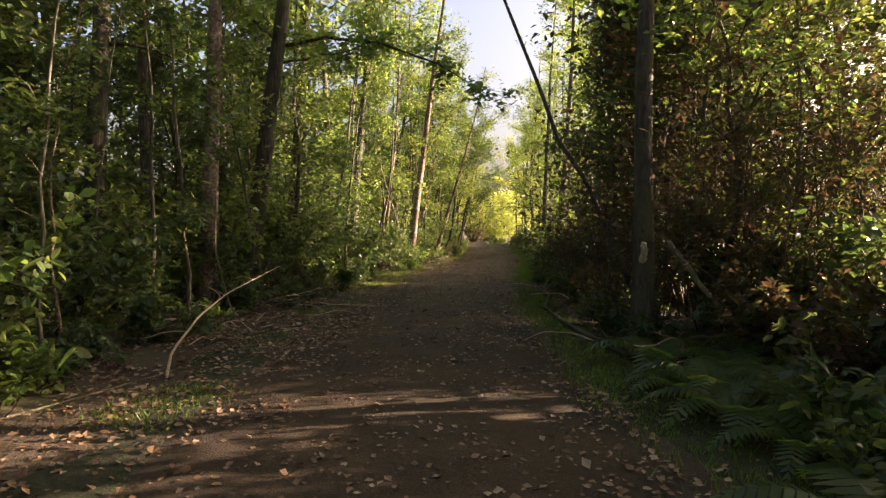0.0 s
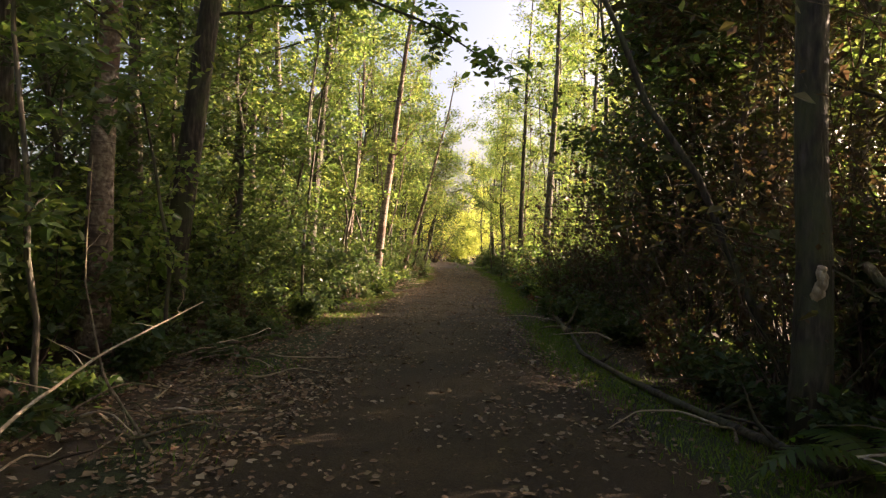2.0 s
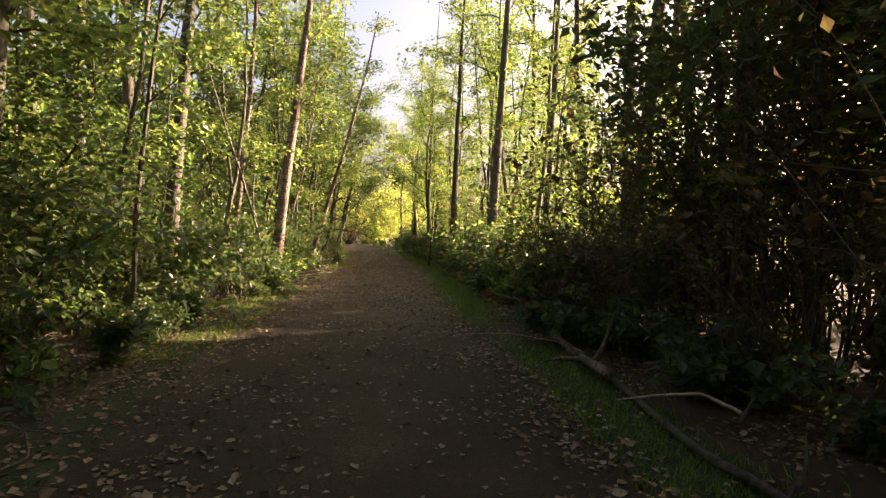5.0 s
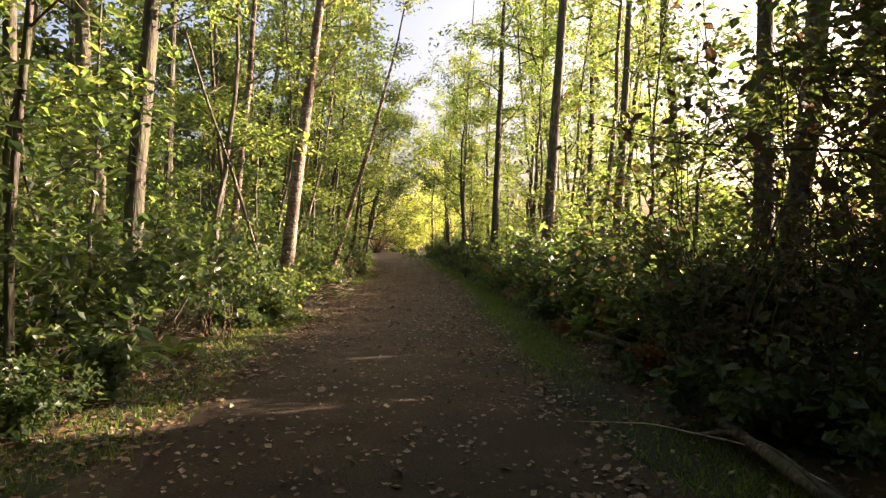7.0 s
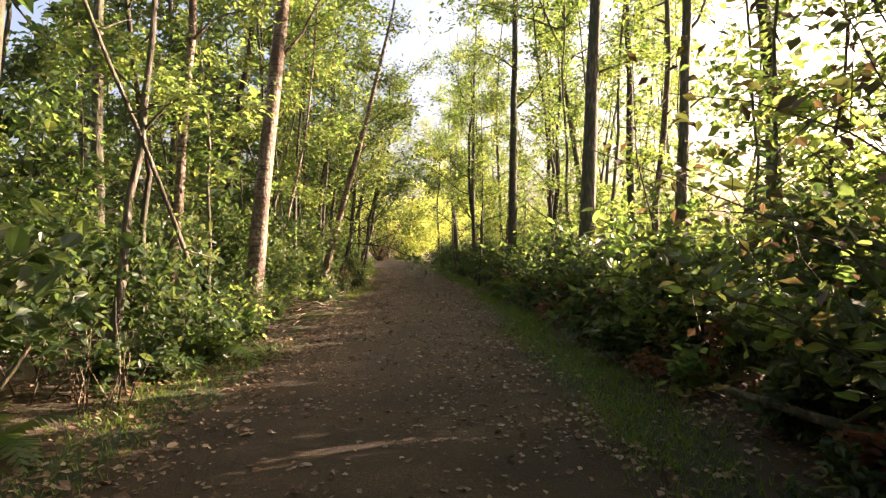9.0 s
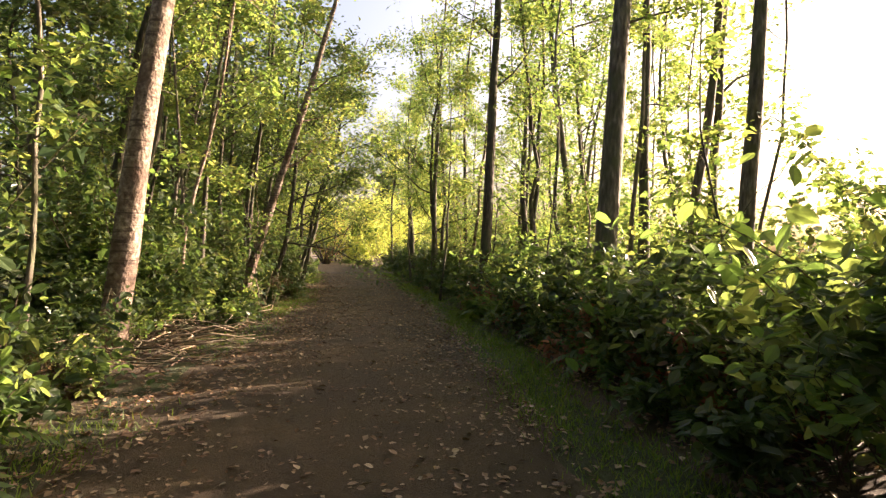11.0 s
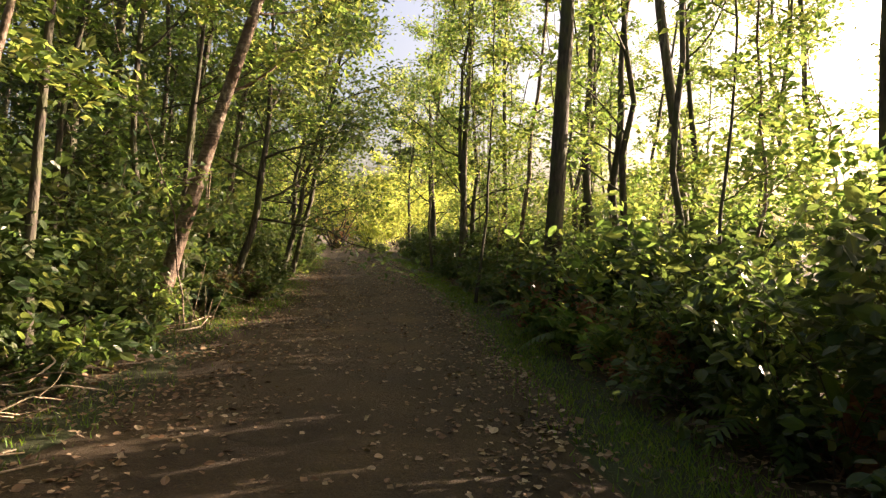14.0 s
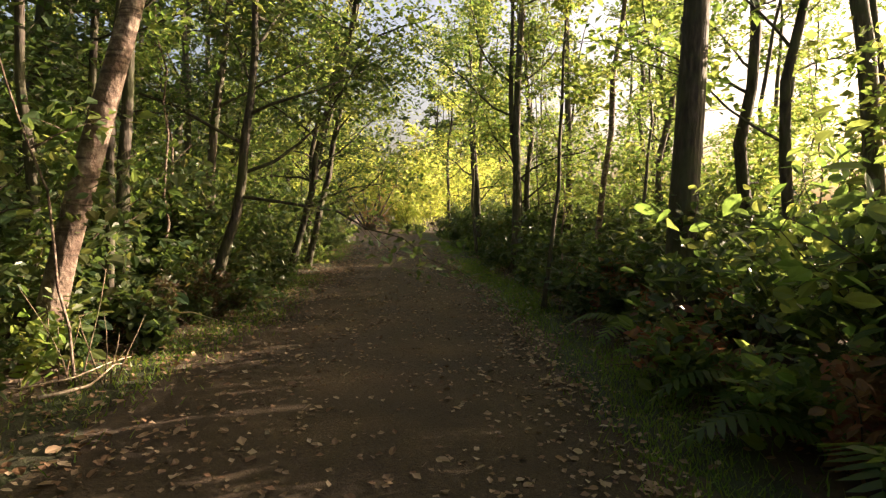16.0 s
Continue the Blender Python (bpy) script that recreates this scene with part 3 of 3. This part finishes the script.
# fill-in trees, again with the shade put into a dark leaf colour
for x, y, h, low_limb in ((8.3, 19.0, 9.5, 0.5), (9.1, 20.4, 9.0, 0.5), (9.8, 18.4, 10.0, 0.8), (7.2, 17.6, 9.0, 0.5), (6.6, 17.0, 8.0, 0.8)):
    build_tree(rng, "tree", "low bushy tree, leaves toned dark for shade, lighter for sun", "thicket trees", x, y, 0.06, h, (-0.03, 0), BARK_DARK, LEAF_DARK, low_limb, 2.1, 18, 6000, 0.12, False, 0.35, twigs=6, joined=[])


# ---- shrubs ----
def build_shrub(rng, label, height, width, stems, leaves, size, leaf, stem_mat, near=False, arch=-0.05, name="shrub", low=0.15, group="undergrowth", thick=0.009):
    """A shrub: separate crooked stems and the leaves along them."""
    t = thing(name, label, "shrub", group)
    spots = []
    for k in range(stems):
        az = rng.uniform(0, 6.28)
        out = rng.uniform(0.1, 0.9) * width / height
        st = wander(rng, (math.cos(az) * 0.12 * width * rng.uniform(0, 1), math.sin(az) * 0.12 * width * rng.uniform(0, 1), -0.03), (math.cos(az) * out, math.sin(az) * out, 1), height * rng.uniform(0.7, 1.15), 8, arch, 0.16)
        pieces = [tube(st, np.linspace(thick, 0.003, 8), 3)]
        for j in range(3):
            tw = wander(rng, st[rng.integers(2, 8)], rng.standard_normal(3) + np.array([0, 0, 0.3]), height * rng.uniform(0.15, 0.4), 5, arch, 0.2)
            pieces.append(tube(tw, np.linspace(0.004, 0.0015, 5), 3))
            spots.append(tw)
        spots.append(st[2:])
        v, tr = merge(pieces)
        part("stem", np_mesh("stem", v, tr, stem_mat, True), t)
    sp = np.vstack([np.vstack([s, (s[:-1] + s[1:]) / 2]) for s in spots])
    sp = sp[sp[:, 2] > low * height]
    idx = rng.integers(0, len(sp), leaves)
    c = sp[idx] + rng.standard_normal((leaves, 3)) * 0.07 * height ** 0.5
    c[:, 2] = np.maximum(c[:, 2], 0.03)
    v, tr = leaf_cloud(rng, c, size, 0.3, near, 0.62, 0.3)
    part("foliage", np_mesh("foliage", v, tr, leaf), t)
    return t


low = [build_shrub(rng, "low green bramble with dark leaves", rng.uniform(0.55, 0.8), 0.9, 4, 430, 0.085, (LEAF_DARK, LEAF, LEAF_DARK)[k], TWIG, True, -0.13, "bramble") for k in range(3)]
dim = [build_shrub(rng, "dark withered bramble tangle", 0.9, 1.1, 5, 1100, 0.08, (LEAF_BROWN, LEAF_DARK)[k], TWIG, False, -0.1, "bramble", 0.02) for k in range(2)]
rusty = [build_shrub(rng, "withered bramble with rust-brown leaves", 0.8, 0.9, 5, 700, 0.08, LEAF_RED, TWIG, True, -0.13, "bramble")]
mid = [build_shrub(rng, "waist-high leafy green shrub", rng.uniform(1.2, 1.6), 1.1, 4, 520, 0.092, (LEAF, LEAF_DARK, LEAF_DARK)[k], TWIG, True, -0.05) for k in range(3)]
# every variant takes the dark leaf, so the shaded side is in the colour
wall = [build_shrub(rng, "dense dark-green waist-high undergrowth with shade in its leaf tone", rng.uniform(1.35, 1.6), 1.5, 4, 1000, 0.105, LEAF_DARK, TWIG, True, -0.08, "bush", low=0.02) for k in range(3)]
broad = [build_shrub(rng, "shrub with broad bright green leaves", rng.uniform(1.6, 2.1), 1.0, 6, 360, 0.112, (LEAF, LEAF_DARK)[k], TWIG, True, -0.06, low=0.3) for k in range(2)]
bright = [build_shrub(rng, "tall sunlit shrub with bright green leaves", 2.9, 1.3, 4, 1100, 0.11, LEAF, TWIG, False, -0.02, "tall_shrub", 0.25, thick=0.014)]
leafy = [build_shrub(rng, "tall leafy shrub with dark glossy leaves", rng.uniform(2.3, 2.8), 1.3, 4, 800, 0.1, (LEAF_DARK, LEAF)[k], TWIG, True, -0.03, "tall_shrub", 0.08, thick=0.014) for k in range(2)]
tall = [build_shrub(rng, "tall thin-stemmed shrub with small leaves", rng.uniform(2.5, 3.3), 1.3, 4, 900, 0.12, (LEAF, LEAF_DARK, LEAF)[k], TWIG, False, -0.02, "tall_shrub", thick=0.014) for k in range(3)]


def row(kinds, side, y0, y1, step, d, jitter, lo=0.8, hi=1.25, skip=()):
    for y in np.arange(y0, y1, step):
        yy = y + rng.uniform(-0.4, 0.4) * step
        wide = 0.7 * float(smooth(17, 13, yy)) if side < 0 else 0.0
        x = float(path_x(yy)) + side * (HALF + d + wide + rng.uniform(-jitter, jitter))
        if not any(a < yy < b for a, b in skip) and not open_to_sun(x, yy):
            plant(kinds, x, yy, rng.uniform(lo, hi))


row(low, -1, 7, 60, 0.75, 0.85, 0.22, 0.7, 1.1, ((20.8, 23.7), (28.0, 32.0)))
row(low, -1, 28.0, 32.0, 0.7, 1.75, 0.25, 0.8, 1.0)
row(wall, -1, 31.4, 62, 1.1, 1.6, 0.2, 0.75, 1.0)
row(leafy, -1, 31.2, 50, 1.0, 2.3, 0.3, 0.85, 1.15)
row(leafy, -1, 8, 22, 1.5, 2.2, 0.3, 0.7, 1.0)
row(mid, -1, -6, 64, 0.85, 1.75, 0.3, 0.75, 1.15, ((27.0, 29.2),))
row(wall, -1, -6, 64, 1.15, 2.9, 0.35)
row(tall, -1, -6, 64, 1.5, 3.6, 0.5)
row(leafy, -1, 2, 30, 1.2, 4.4, 0.5, 0.9, 1.3)
row(leafy, -1, 2, 62, 2.1, 6.6, 0.8, 1.0, 1.4)
row(mid, -1, 28.3, 30.0, 0.45, 1.35, 0.15, 0.5, 0.62)
row(low, 1, 4, 60, 0.75, 1.1, 0.2, 0.7, 1.05, ((11.4, 19.5),))
row(dim, -1, 9, 60, 1.7, 1.0, 0.25, 0.45, 0.7, ((20.8, 23.7), (28.0, 32.0)))
row(rusty, 1, 20, 40, 1.5, 1.3, 0.3, 0.7, 1.05)
row(wall, 1, 19.6, 30, 0.72, 1.75, 0.2, 0.85, 1.05)
row(wall, 1, 30, 64, 0.95, 1.75, 0.2, 0.85, 1.05)
row(wall, 1, -6, 64, 1.05, 2.7, 0.3, 0.9, 1.1)
row(dim, 1, 8, 17, 0.9, 5.2, 0.5, 1.1, 1.5)
row(dim, 1, 12.4, 20.5, 0.8, 1.25, 0.25, 0.8, 1.1)
row(broad, 1, 22, 42, 1.4, 1.7, 0.35)
row(broad, 1, 24, 33, 0.9, 1.3, 0.2, 0.55, 0.8)
row(mid, 1, 20, 64, 1.3, 3.6, 0.4, 0.9, 1.3)
row(tall, 1, 12, 64, 3.0, 5.0, 0.5, 0.8, 1.1)
row(tall, 1, 19, 66, 2.2, 9.5, 1.2, 0.9, 1.25)
row(bright, 1, 23, 58, 1.7, 4.3, 0.6, 0.9, 1.2)
row(dim, 1, 5.0, 12.4, 0.7, 2.3, 0.4, 0.8, 1.1)
row(wall, 1, 4.0, 12.4, 0.8, 3.6, 0.5, 0.8, 1.1)
row(leafy, 1, 3.0, 13.0, 1.0, 5.4, 0.8, 0.9, 1.2)

for x, y in ((0.5, 25.3), (0.75, 25.6), (0.2, 24.9)):
    plant(mid, x, y, rng.uniform(0.7, 0.95))
for x in np.arange(5.3, 9.0, 0.6):
    plant(dim, x, 13.4 + 0.364 * (x - 2.0) + rng.uniform(-0.3, 0.3), rng.uniform(0.3, 0.45))

# dead, dark thicket on the sunny side
thicket = [build_shrub(rng, "dark tangled thicket of dead brown twigs", 3.8, 1.7, 12, 850, 0.08, LEAF_BROWN, TWIG, False, -0.03, "thicket", 0.05, "thickets", 0.016) for k in range(2)]
for y in np.arange(12.2, 21.5, 0.95):
    for d in (1.4, 2.7, 4.2):
        x = float(path_x(y)) + HALF + d + rng.uniform(-0.3, 0.3)
        if not open_to_sun(x, y, -0.25):
            plant(thicket, x, y + rng.uniform(-0.3, 0.3), rng.uniform(0.75, 1.15) * (0.75 if d < 2 else 1.1))

for x, y in ((6.7, 12.9), (7.5, 12.2), (8.3, 13.2), (7.0, 11.5), (8.7, 11.8)):
    plant(thicket, x, y, rng.uniform(0.75, 0.95))


# ---- the bright end of the footpath ----
def end_bush(x, y):
    t = thing("bush", "russet many-stemmed bush in full sun at the path's end", "bush")
    t.location = (x, y, float(land(x, y)) - 0.03)
    spots = []
    for k in range(9):
        az = k * 0.7 + rng.uniform(-0.2, 0.2)
        st = wander(rng, (0.12 * math.cos(az), 0.12 * math.sin(az), 0), (0.55 * math.cos(az), 0.55 * math.sin(az), 1), rng.uniform(2.6, 3.8), 8, 0.0, 0.14)
        pieces = [tube(st, np.linspace(0.09, 0.015, 8), 6)]
        for j in range(9):
            tw = wander(rng, st[rng.integers(2, 8)], rng.standard_normal(3), rng.uniform(0.4, 0.9), 5, 0.0, 0.2)
            pieces.append(tube(tw, np.linspace(0.012, 0.004, 5), 3))
            spots.append(tw)
        v, tr = merge(pieces)
        part("stem", np_mesh("stem", v, tr, BARK_DARK, True), t)
    sp = np.vstack(spots)
    v, tr = leaf_cloud(rng, sp[rng.integers(0, len(sp), 1500)] + rng.standard_normal((1500, 3)) * 0.15, 0.09, 0.4)
    part("foliage", np_mesh("foliage", v, tr, LEAF_RED), t)


end_bush(0.75, 66.0)
# bushes whose yellow-green leaf colour already holds the sunlight
sunlit_bush = [build_shrub(rng, "tall bush with sunlight put into its yellow-green leaf colour", 4.5, 3.0, 12, 2600, 0.17, LEAF_SUNLIT, BARK, False, -0.02, "bush", 0.03, "sunlit bushes", 0.03) for k in range(2)]
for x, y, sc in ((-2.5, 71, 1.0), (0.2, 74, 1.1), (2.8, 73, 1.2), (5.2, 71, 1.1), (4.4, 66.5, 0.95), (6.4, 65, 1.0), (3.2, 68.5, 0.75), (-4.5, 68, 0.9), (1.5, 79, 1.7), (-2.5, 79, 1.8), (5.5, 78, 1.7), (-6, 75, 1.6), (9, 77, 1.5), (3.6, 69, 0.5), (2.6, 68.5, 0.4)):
    plant(sunlit_bush, x, y, sc)


row(low, 1, 62, 71, 0.8, 0.0, 0.8, 0.6, 1.0)
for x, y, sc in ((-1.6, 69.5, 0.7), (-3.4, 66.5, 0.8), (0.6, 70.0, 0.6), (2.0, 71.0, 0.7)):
    plant(sunlit_bush, x, y, sc)


# ---- fallen wood ----
def stick(name, label, points, r0, r1, mat=DEADWOOD, twigs=0, sides=8, group="fallen branches"):
    """A fallen branch: a crooked shaft with broken ends, and side twigs as parts."""
    p = np.asarray(points, float)
    k = np.linspace(0, len(p) - 1, 6 * len(p))
    q = np.stack([np.interp(k, np.arange(len(p)), p[:, c]) for c in range(3)], 1)
    q[1:-1] = (q[:-2] + 2 * q[1:-1] + q[2:]) / 4
    q += np.cumsum(rng.standard_normal(q.shape), 0) * r0 * 0.12
    ob = thing(name, label, "branch" if name != "log" else "log", group)
    v, tr = tube(q, np.linspace(r0, r1, len(q)), sides, 0.08, rng)
    part("shaft", np_mesh("shaft", v, tr, mat, True), ob)
    for j in range(twigs):
        a0 = q[rng.integers(len(q) // 4, len(q))]
        tw = wander(rng, a0, rng.standard_normal(3) * np.array([1, 1, 0.4]) + np.array([0, 0, 0.3]), rng.uniform(0.25, 0.8), 6, 0.0, 0.18)
        tw[:, 2] = np.maximum(tw[:, 2], land(tw[:, 0], tw[:, 1]) + 0.01)
        v, tr = tube(tw, np.linspace(r1 * 0.6 + 0.002, 0.0015, 6), 4)
        part("twig", np_mesh("twig", v, tr, mat, True), ob)
    return ob


stick("branch", "long pale bare branch propped up out of the brush", [(0.88, 9.62, 0.0), (0.84, 9.78, 0.22), (0.62, 10.7, 0.42), (0.46, 11.7, 0.56), (0.56, 13.2, 0.82)], 0.015, 0.006, SPLINTER, 6)
stick("branch", "thin crooked pale branch lying on the litter", [(0.30, 7.5, 0.06), (0.53, 8.16, 0.05), (0.72, 9.1, 0.04), (0.92, 9.9, 0.05)], 0.012, 0.006, DEADWOOD, 2)
stick("branch", "thin bare branch rising out of the undergrowth", [(1.0, 11.4, 0.0), (0.5, 11.7, 0.4), (0.15, 12.0, 1.1), (0.0, 12.3, 2.1)], 0.014, 0.004, DEADWOOD, 2)
stick("branch", "thin bare branch rising out of the undergrowth", [(0.1, 11.0, 0.0), (0.55, 11.9, 0.35), (0.95, 12.6, 0.03)], 0.012, 0.005, DEADWOOD, 3)
stick("log", "long mossy fallen log beside the grassy verge", [(5.1, 18.6, 0.04), (4.9, 17.2, 0.04), (4.72, 15.6, 0.03), (4.85, 14.0, 0.03), (5.02, 13.0, 0.04), (5.4, 11.2, 0.05)], 0.022, 0.038, BARK_DARK, 6, 9)
stick("branch", "fallen dead branch lying in the undergrowth", [(5.0, 22.6, 0.3), (5.45, 21.8, 0.22), (5.75, 20.8, 0.18), (6.1, 19.3, 0.22)], 0.03, 0.05, BARK, 4)
stick("branch", "fallen dead branch lying in the undergrowth", [(5.0, 20.4, 0.22), (4.98, 19.4, 0.14), (4.9, 18.2, 0.08), (4.85, 17.2, 0.12)], 0.035, 0.05, DEADWOOD, 4)
stick("branch", "broken pale branch leaning against the trunk", [(5.86, 11.75, 1.32), (5.96, 11.62, 1.14), (6.14, 11.4, 0.85), (6.4, 11.15, 0.5), (6.6, 10.95, 0.2)], 0.036, 0.024, DEADWOOD, 1)
stick("branch", "short splintered stub on a grey trunk", [(5.62, 11.90, 1.08), (5.64, 11.78, 1.22), (5.66, 11.74, 1.32)], 0.045, 0.032, SPLINTER, 0)
stick("branch", "bare pale dead stem leaning out of the wood", [(0.5, 25.9, 0.1), (0.2, 25.5, 1.4), (-0.11, 25.07, 2.62), (-0.28, 24.86, 3.2), (-0.62, 24.45, 4.5)], 0.03, 0.02, BARK, 3)
stick("branch", "short bare branch propped in the ferns", [(-0.28, 22.6, 0.02), (-0.1, 22.83, 0.31), (0.03, 23.0, 0.62)], 0.022, 0.014, DEADWOOD, 1)
for n, x0, x1, y0, y1, ln in ((20, -0.5, 0.9, 13.2, 15.4, 1.1), (120, -0.5, 0.85, 28.1, 31.9, 0.8), (14, 0.0, 0.9, 10.6, 12.6, 0.8), (10, 5.0, 6.4, 15, 21, 1.2), (10, 0.3, 0.9, 32, 40, 0.8), (12, 4.8, 6.2, 9, 13, 0.9)):
    for k in range(n):
        x, y = rng.uniform(x0, x1), rng.uniform(y0, y1)
        az = rng.uniform(-1.6, 1.6) + (0.4 if x < 3 else 1.5)
        L = ln * rng.uniform(0.5, 1.3)
        z = float(land(x, y)) + 0.02 + rng.uniform(0, 0.2)
        stick("branch", "thin dry fallen twig in a brush heap", [(x, y, z), (x + 0.35 * L * math.cos(az - 0.4), y + 0.35 * L * math.sin(az - 0.4), z + rng.uniform(0, 0.1)), (x + 0.7 * L * math.cos(az + 0.1), y + 0.7 * L * math.sin(az + 0.1), z + rng.uniform(0, 0.12)), (x + L * math.cos(az + 0.3), y + L * math.sin(az + 0.3), z + rng.uniform(-0.01, 0.05))],
              rng.uniform(0.006, 0.017), 0.004, (DEADWOOD, SPLINTER, TWIG)[k % 3], 0 if k % 3 else 1, 4, "brushwood")

# a hanging clump of dead twigs on the grey trunk
clump = thing("twig_clump", "dark hanging clump of dead twigs and leaves", "twig clump")
clump.location = (6.19, 13.38, 3.69)
pcs, pts = [], []
for k in range(60):
    tw = wander(rng, rng.standard_normal(3) * np.array([0.22, 0.15, 0.08]), rng.standard_normal(3) * np.array([1, 1, 0.5]), rng.uniform(0.2, 0.45), 5, -0.05, 0.3)
    pcs.append(tube(tw, np.linspace(0.008, 0.003, 5), 3))
    pts.append(tw)
v, tr = merge(pcs)
part("tangle", np_mesh("tangle", v, tr, TWIG, True), clump)
pts = np.vstack(pts)
v, tr = leaf_cloud(rng, pts[rng.integers(0, len(pts), 700)], 0.06, 0.3)
part("dead_leaves", np_mesh("dead_leaves", v, tr, LEAF_BROWN), clump)


# ---- ferns ----
def build_fern(fronds, length):
    t = thing("fern", "green fern with arching feathery fronds", "fern", "ferns")
    for k in range(fronds):
        az = k * 6.283 / fronds + rng.uniform(-0.3, 0.3)
        L = length * rng.uniform(0.8, 1.15)
        s = np.linspace(0, 1, 18)
        out = L * (0.95 * s - 0.1 * s ** 2)
        up = L * (0.95 * s - 0.95 * s ** 2 + 0.06)
        mid = np.stack([out * math.cos(az), out * math.sin(az), up], 1)
        V, T = tube(mid[::3], np.linspace(0.005, 0.0015, 6), 3)
        vs, ts = [V], [T]
        n0 = len(V)
        side = np.array([-math.sin(az), math.cos(az), 0.0])
        for j in range(2, 18):
            w = L * 0.20 * math.sin(math.pi * min(1, 0.12 + s[j] * 0.9)) + 0.01
            d = (mid[j] - mid[j - 1])
            for sg in (-1, 1):
                tip = mid[j] + sg * side * w + d * 0.7 - np.array([0, 0, w * 0.25])
                vs.append(np.array([mid[j] - d * 0.42, (mid[j] + tip) / 2 - d * 0.35, tip, (mid[j] + tip) / 2 + d * 0.4, mid[j] + d * 0.42]))
                ts.append(np.array([[0, 1, 2], [0, 2, 3], [0, 3, 4]]) + n0)
                n0 += 5
        part("frond", np_mesh("frond", np.vstack(vs), np.vstack(ts), FERN), t)
    return t


ferns = [build_fern(9, 0.62), build_fern(8, 0.8), build_fern(10, 0.7)]
for x, y in ((5.75, 9.2), (5.6, 9.9), (6.2, 10.6), (6.8, 8.6), (6.4, 9.6), (7.2, 9.2), (6.1, 7.6), (7.0, 7.4), (6.7, 11.2), (5.8, 9.9), (6.3, 9.0), (5.6, 11.0), (6.0, 12.0), (6.5, 7.8), (5.9, 8.5), (5.7, 7.2), (6.9, 10.2), (-0.18, 21.7), (0.05, 22.5), (-0.5, 21.2), (5.9, 30.7), (5.6, 26.4), (0.1, 38.0), (-0.4, 9.8), (-0.2, 8.9), (-0.9, 11), (5.9, 34.5), (0.4, 25.4), (5.7, 28.2), (5.8, 31.8), (5.75, 33.6), (5.9, 36.8)):
    plant(ferns, x, y, rng.uniform(0.85, 1.25))

# dry upright stalks at the verge
for x, y in ((0.12, 23.6), (0.28, 23.8), (0.9, 35.2)):
    t = thing("dry_stalks", "clump of dry tan upright stalks", "stalks", "dry stalks")
    t.location = (x, y, float(land(x, y)) - 0.02)
    for k in range(9):
        st = wander(rng, rng.standard_normal(3) * np.array([0.1, 0.1, 0]), rng.standard_normal(3) * np.array([0.25, 0.25, 0]) + np.array([0, 0, 1]), rng.uniform(0.35, 0.95), 5, 0, 0.08)
        v, tr = tube(st, np.linspace(0.007, 0.003, 5), 4)
        part("stalk", np_mesh("stalk", v, tr, DEADWOOD, True), t)

# ---- fallen leaves and grass ----
n = 120000
ly = rng.uniform(1, 54, n)
lo = rng.uniform(-1, 1, n)
lx = path_x(ly) + np.sign(lo) * np.abs(lo) ** 0.8 * (HALF + 1.9)
patch = np.sin(lx * 2.1 + 1.3 * ly) * np.sin(1.7 * ly - lx) + 0.7 * np.sin(lx * 5.3 + ly * 0.7) * np.sin(ly * 4.1)
away = np.abs(lx - path_x(ly))
keep = rng.uniform(0, 1, n) < 0.46 + 0.5 * smooth(0.7, 1.6, away)
keep &= patch + rng.uniform(-1, 1.2, n) > -0.3
keep &= (np.abs(lx - path_x(ly) - HALF - 0.45) > 0.36) | (rng.uniform(0, 1, n) < 0.2)
lx, ly = lx[keep], ly[keep]
# a drift of russet leaves round the propped branch
lx, ly = np.append(lx, rng.uniform(-0.3, 1.9, 1300)), np.append(ly, 13.2 + 0.9 * rng.standard_normal(1300))
spot = np.stack([lx, ly, land(lx, ly) + 0.02], 1)
large = rng.uniform(0, 1, len(lx)) < 0.22
lv, lt = merge([leaf_cloud(rng, spot[large], 0.054, 1.5, True, 0.72), leaf_cloud(rng, spot[~large], 0.044, 1.3, False, 0.8)])
tagged(new("fallen_leaves", np_mesh("fallen_leaves", lv, lt, LITTER)), "scattered dry brown and pale fallen leaves", "leaves", "", "stuff")
n = 80000
by = rng.uniform(1, 56, n)
sd = np.where(rng.uniform(0, 1, n) < 0.35, -1, 1)
bx = path_x(by) + sd * (HALF + 0.36 + 0.24 * rng.standard_normal(n) + 0.12 * np.sin(by * 1.1))
keep = (sd > 0) | (by > 15) | (np.sin(by * 2.3) > 0.2)
keep &= np.sin(by * 1.1 + sd) + np.sin(by * 0.43 + 2 * sd) + rng.uniform(-1, 1, n) + 0.9 * (sd > 0) > -0.2
bx, by = bx[keep], by[keep]
n = len(bx)
base3 = np.stack([bx, by, land(bx, by) - 0.005], 1)
az = rng.uniform(0, 6.28, n)
wv = np.stack([np.cos(az), np.sin(az), 0 * az], 1) * 0.006
tip = base3 + np.stack([rng.normal(0, 0.03, n), rng.normal(0, 0.03, n), rng.uniform(0.025, 0.085, n)], 1)
gvv = np.stack([base3 - wv, base3 + wv, tip], 1).reshape(-1, 3)
tagged(new("grass", np_mesh("grass", gvv, np.arange(3 * n).reshape(-1, 3), GRASS)), "short green grass blades along the verges", "grass", "", "stuff")
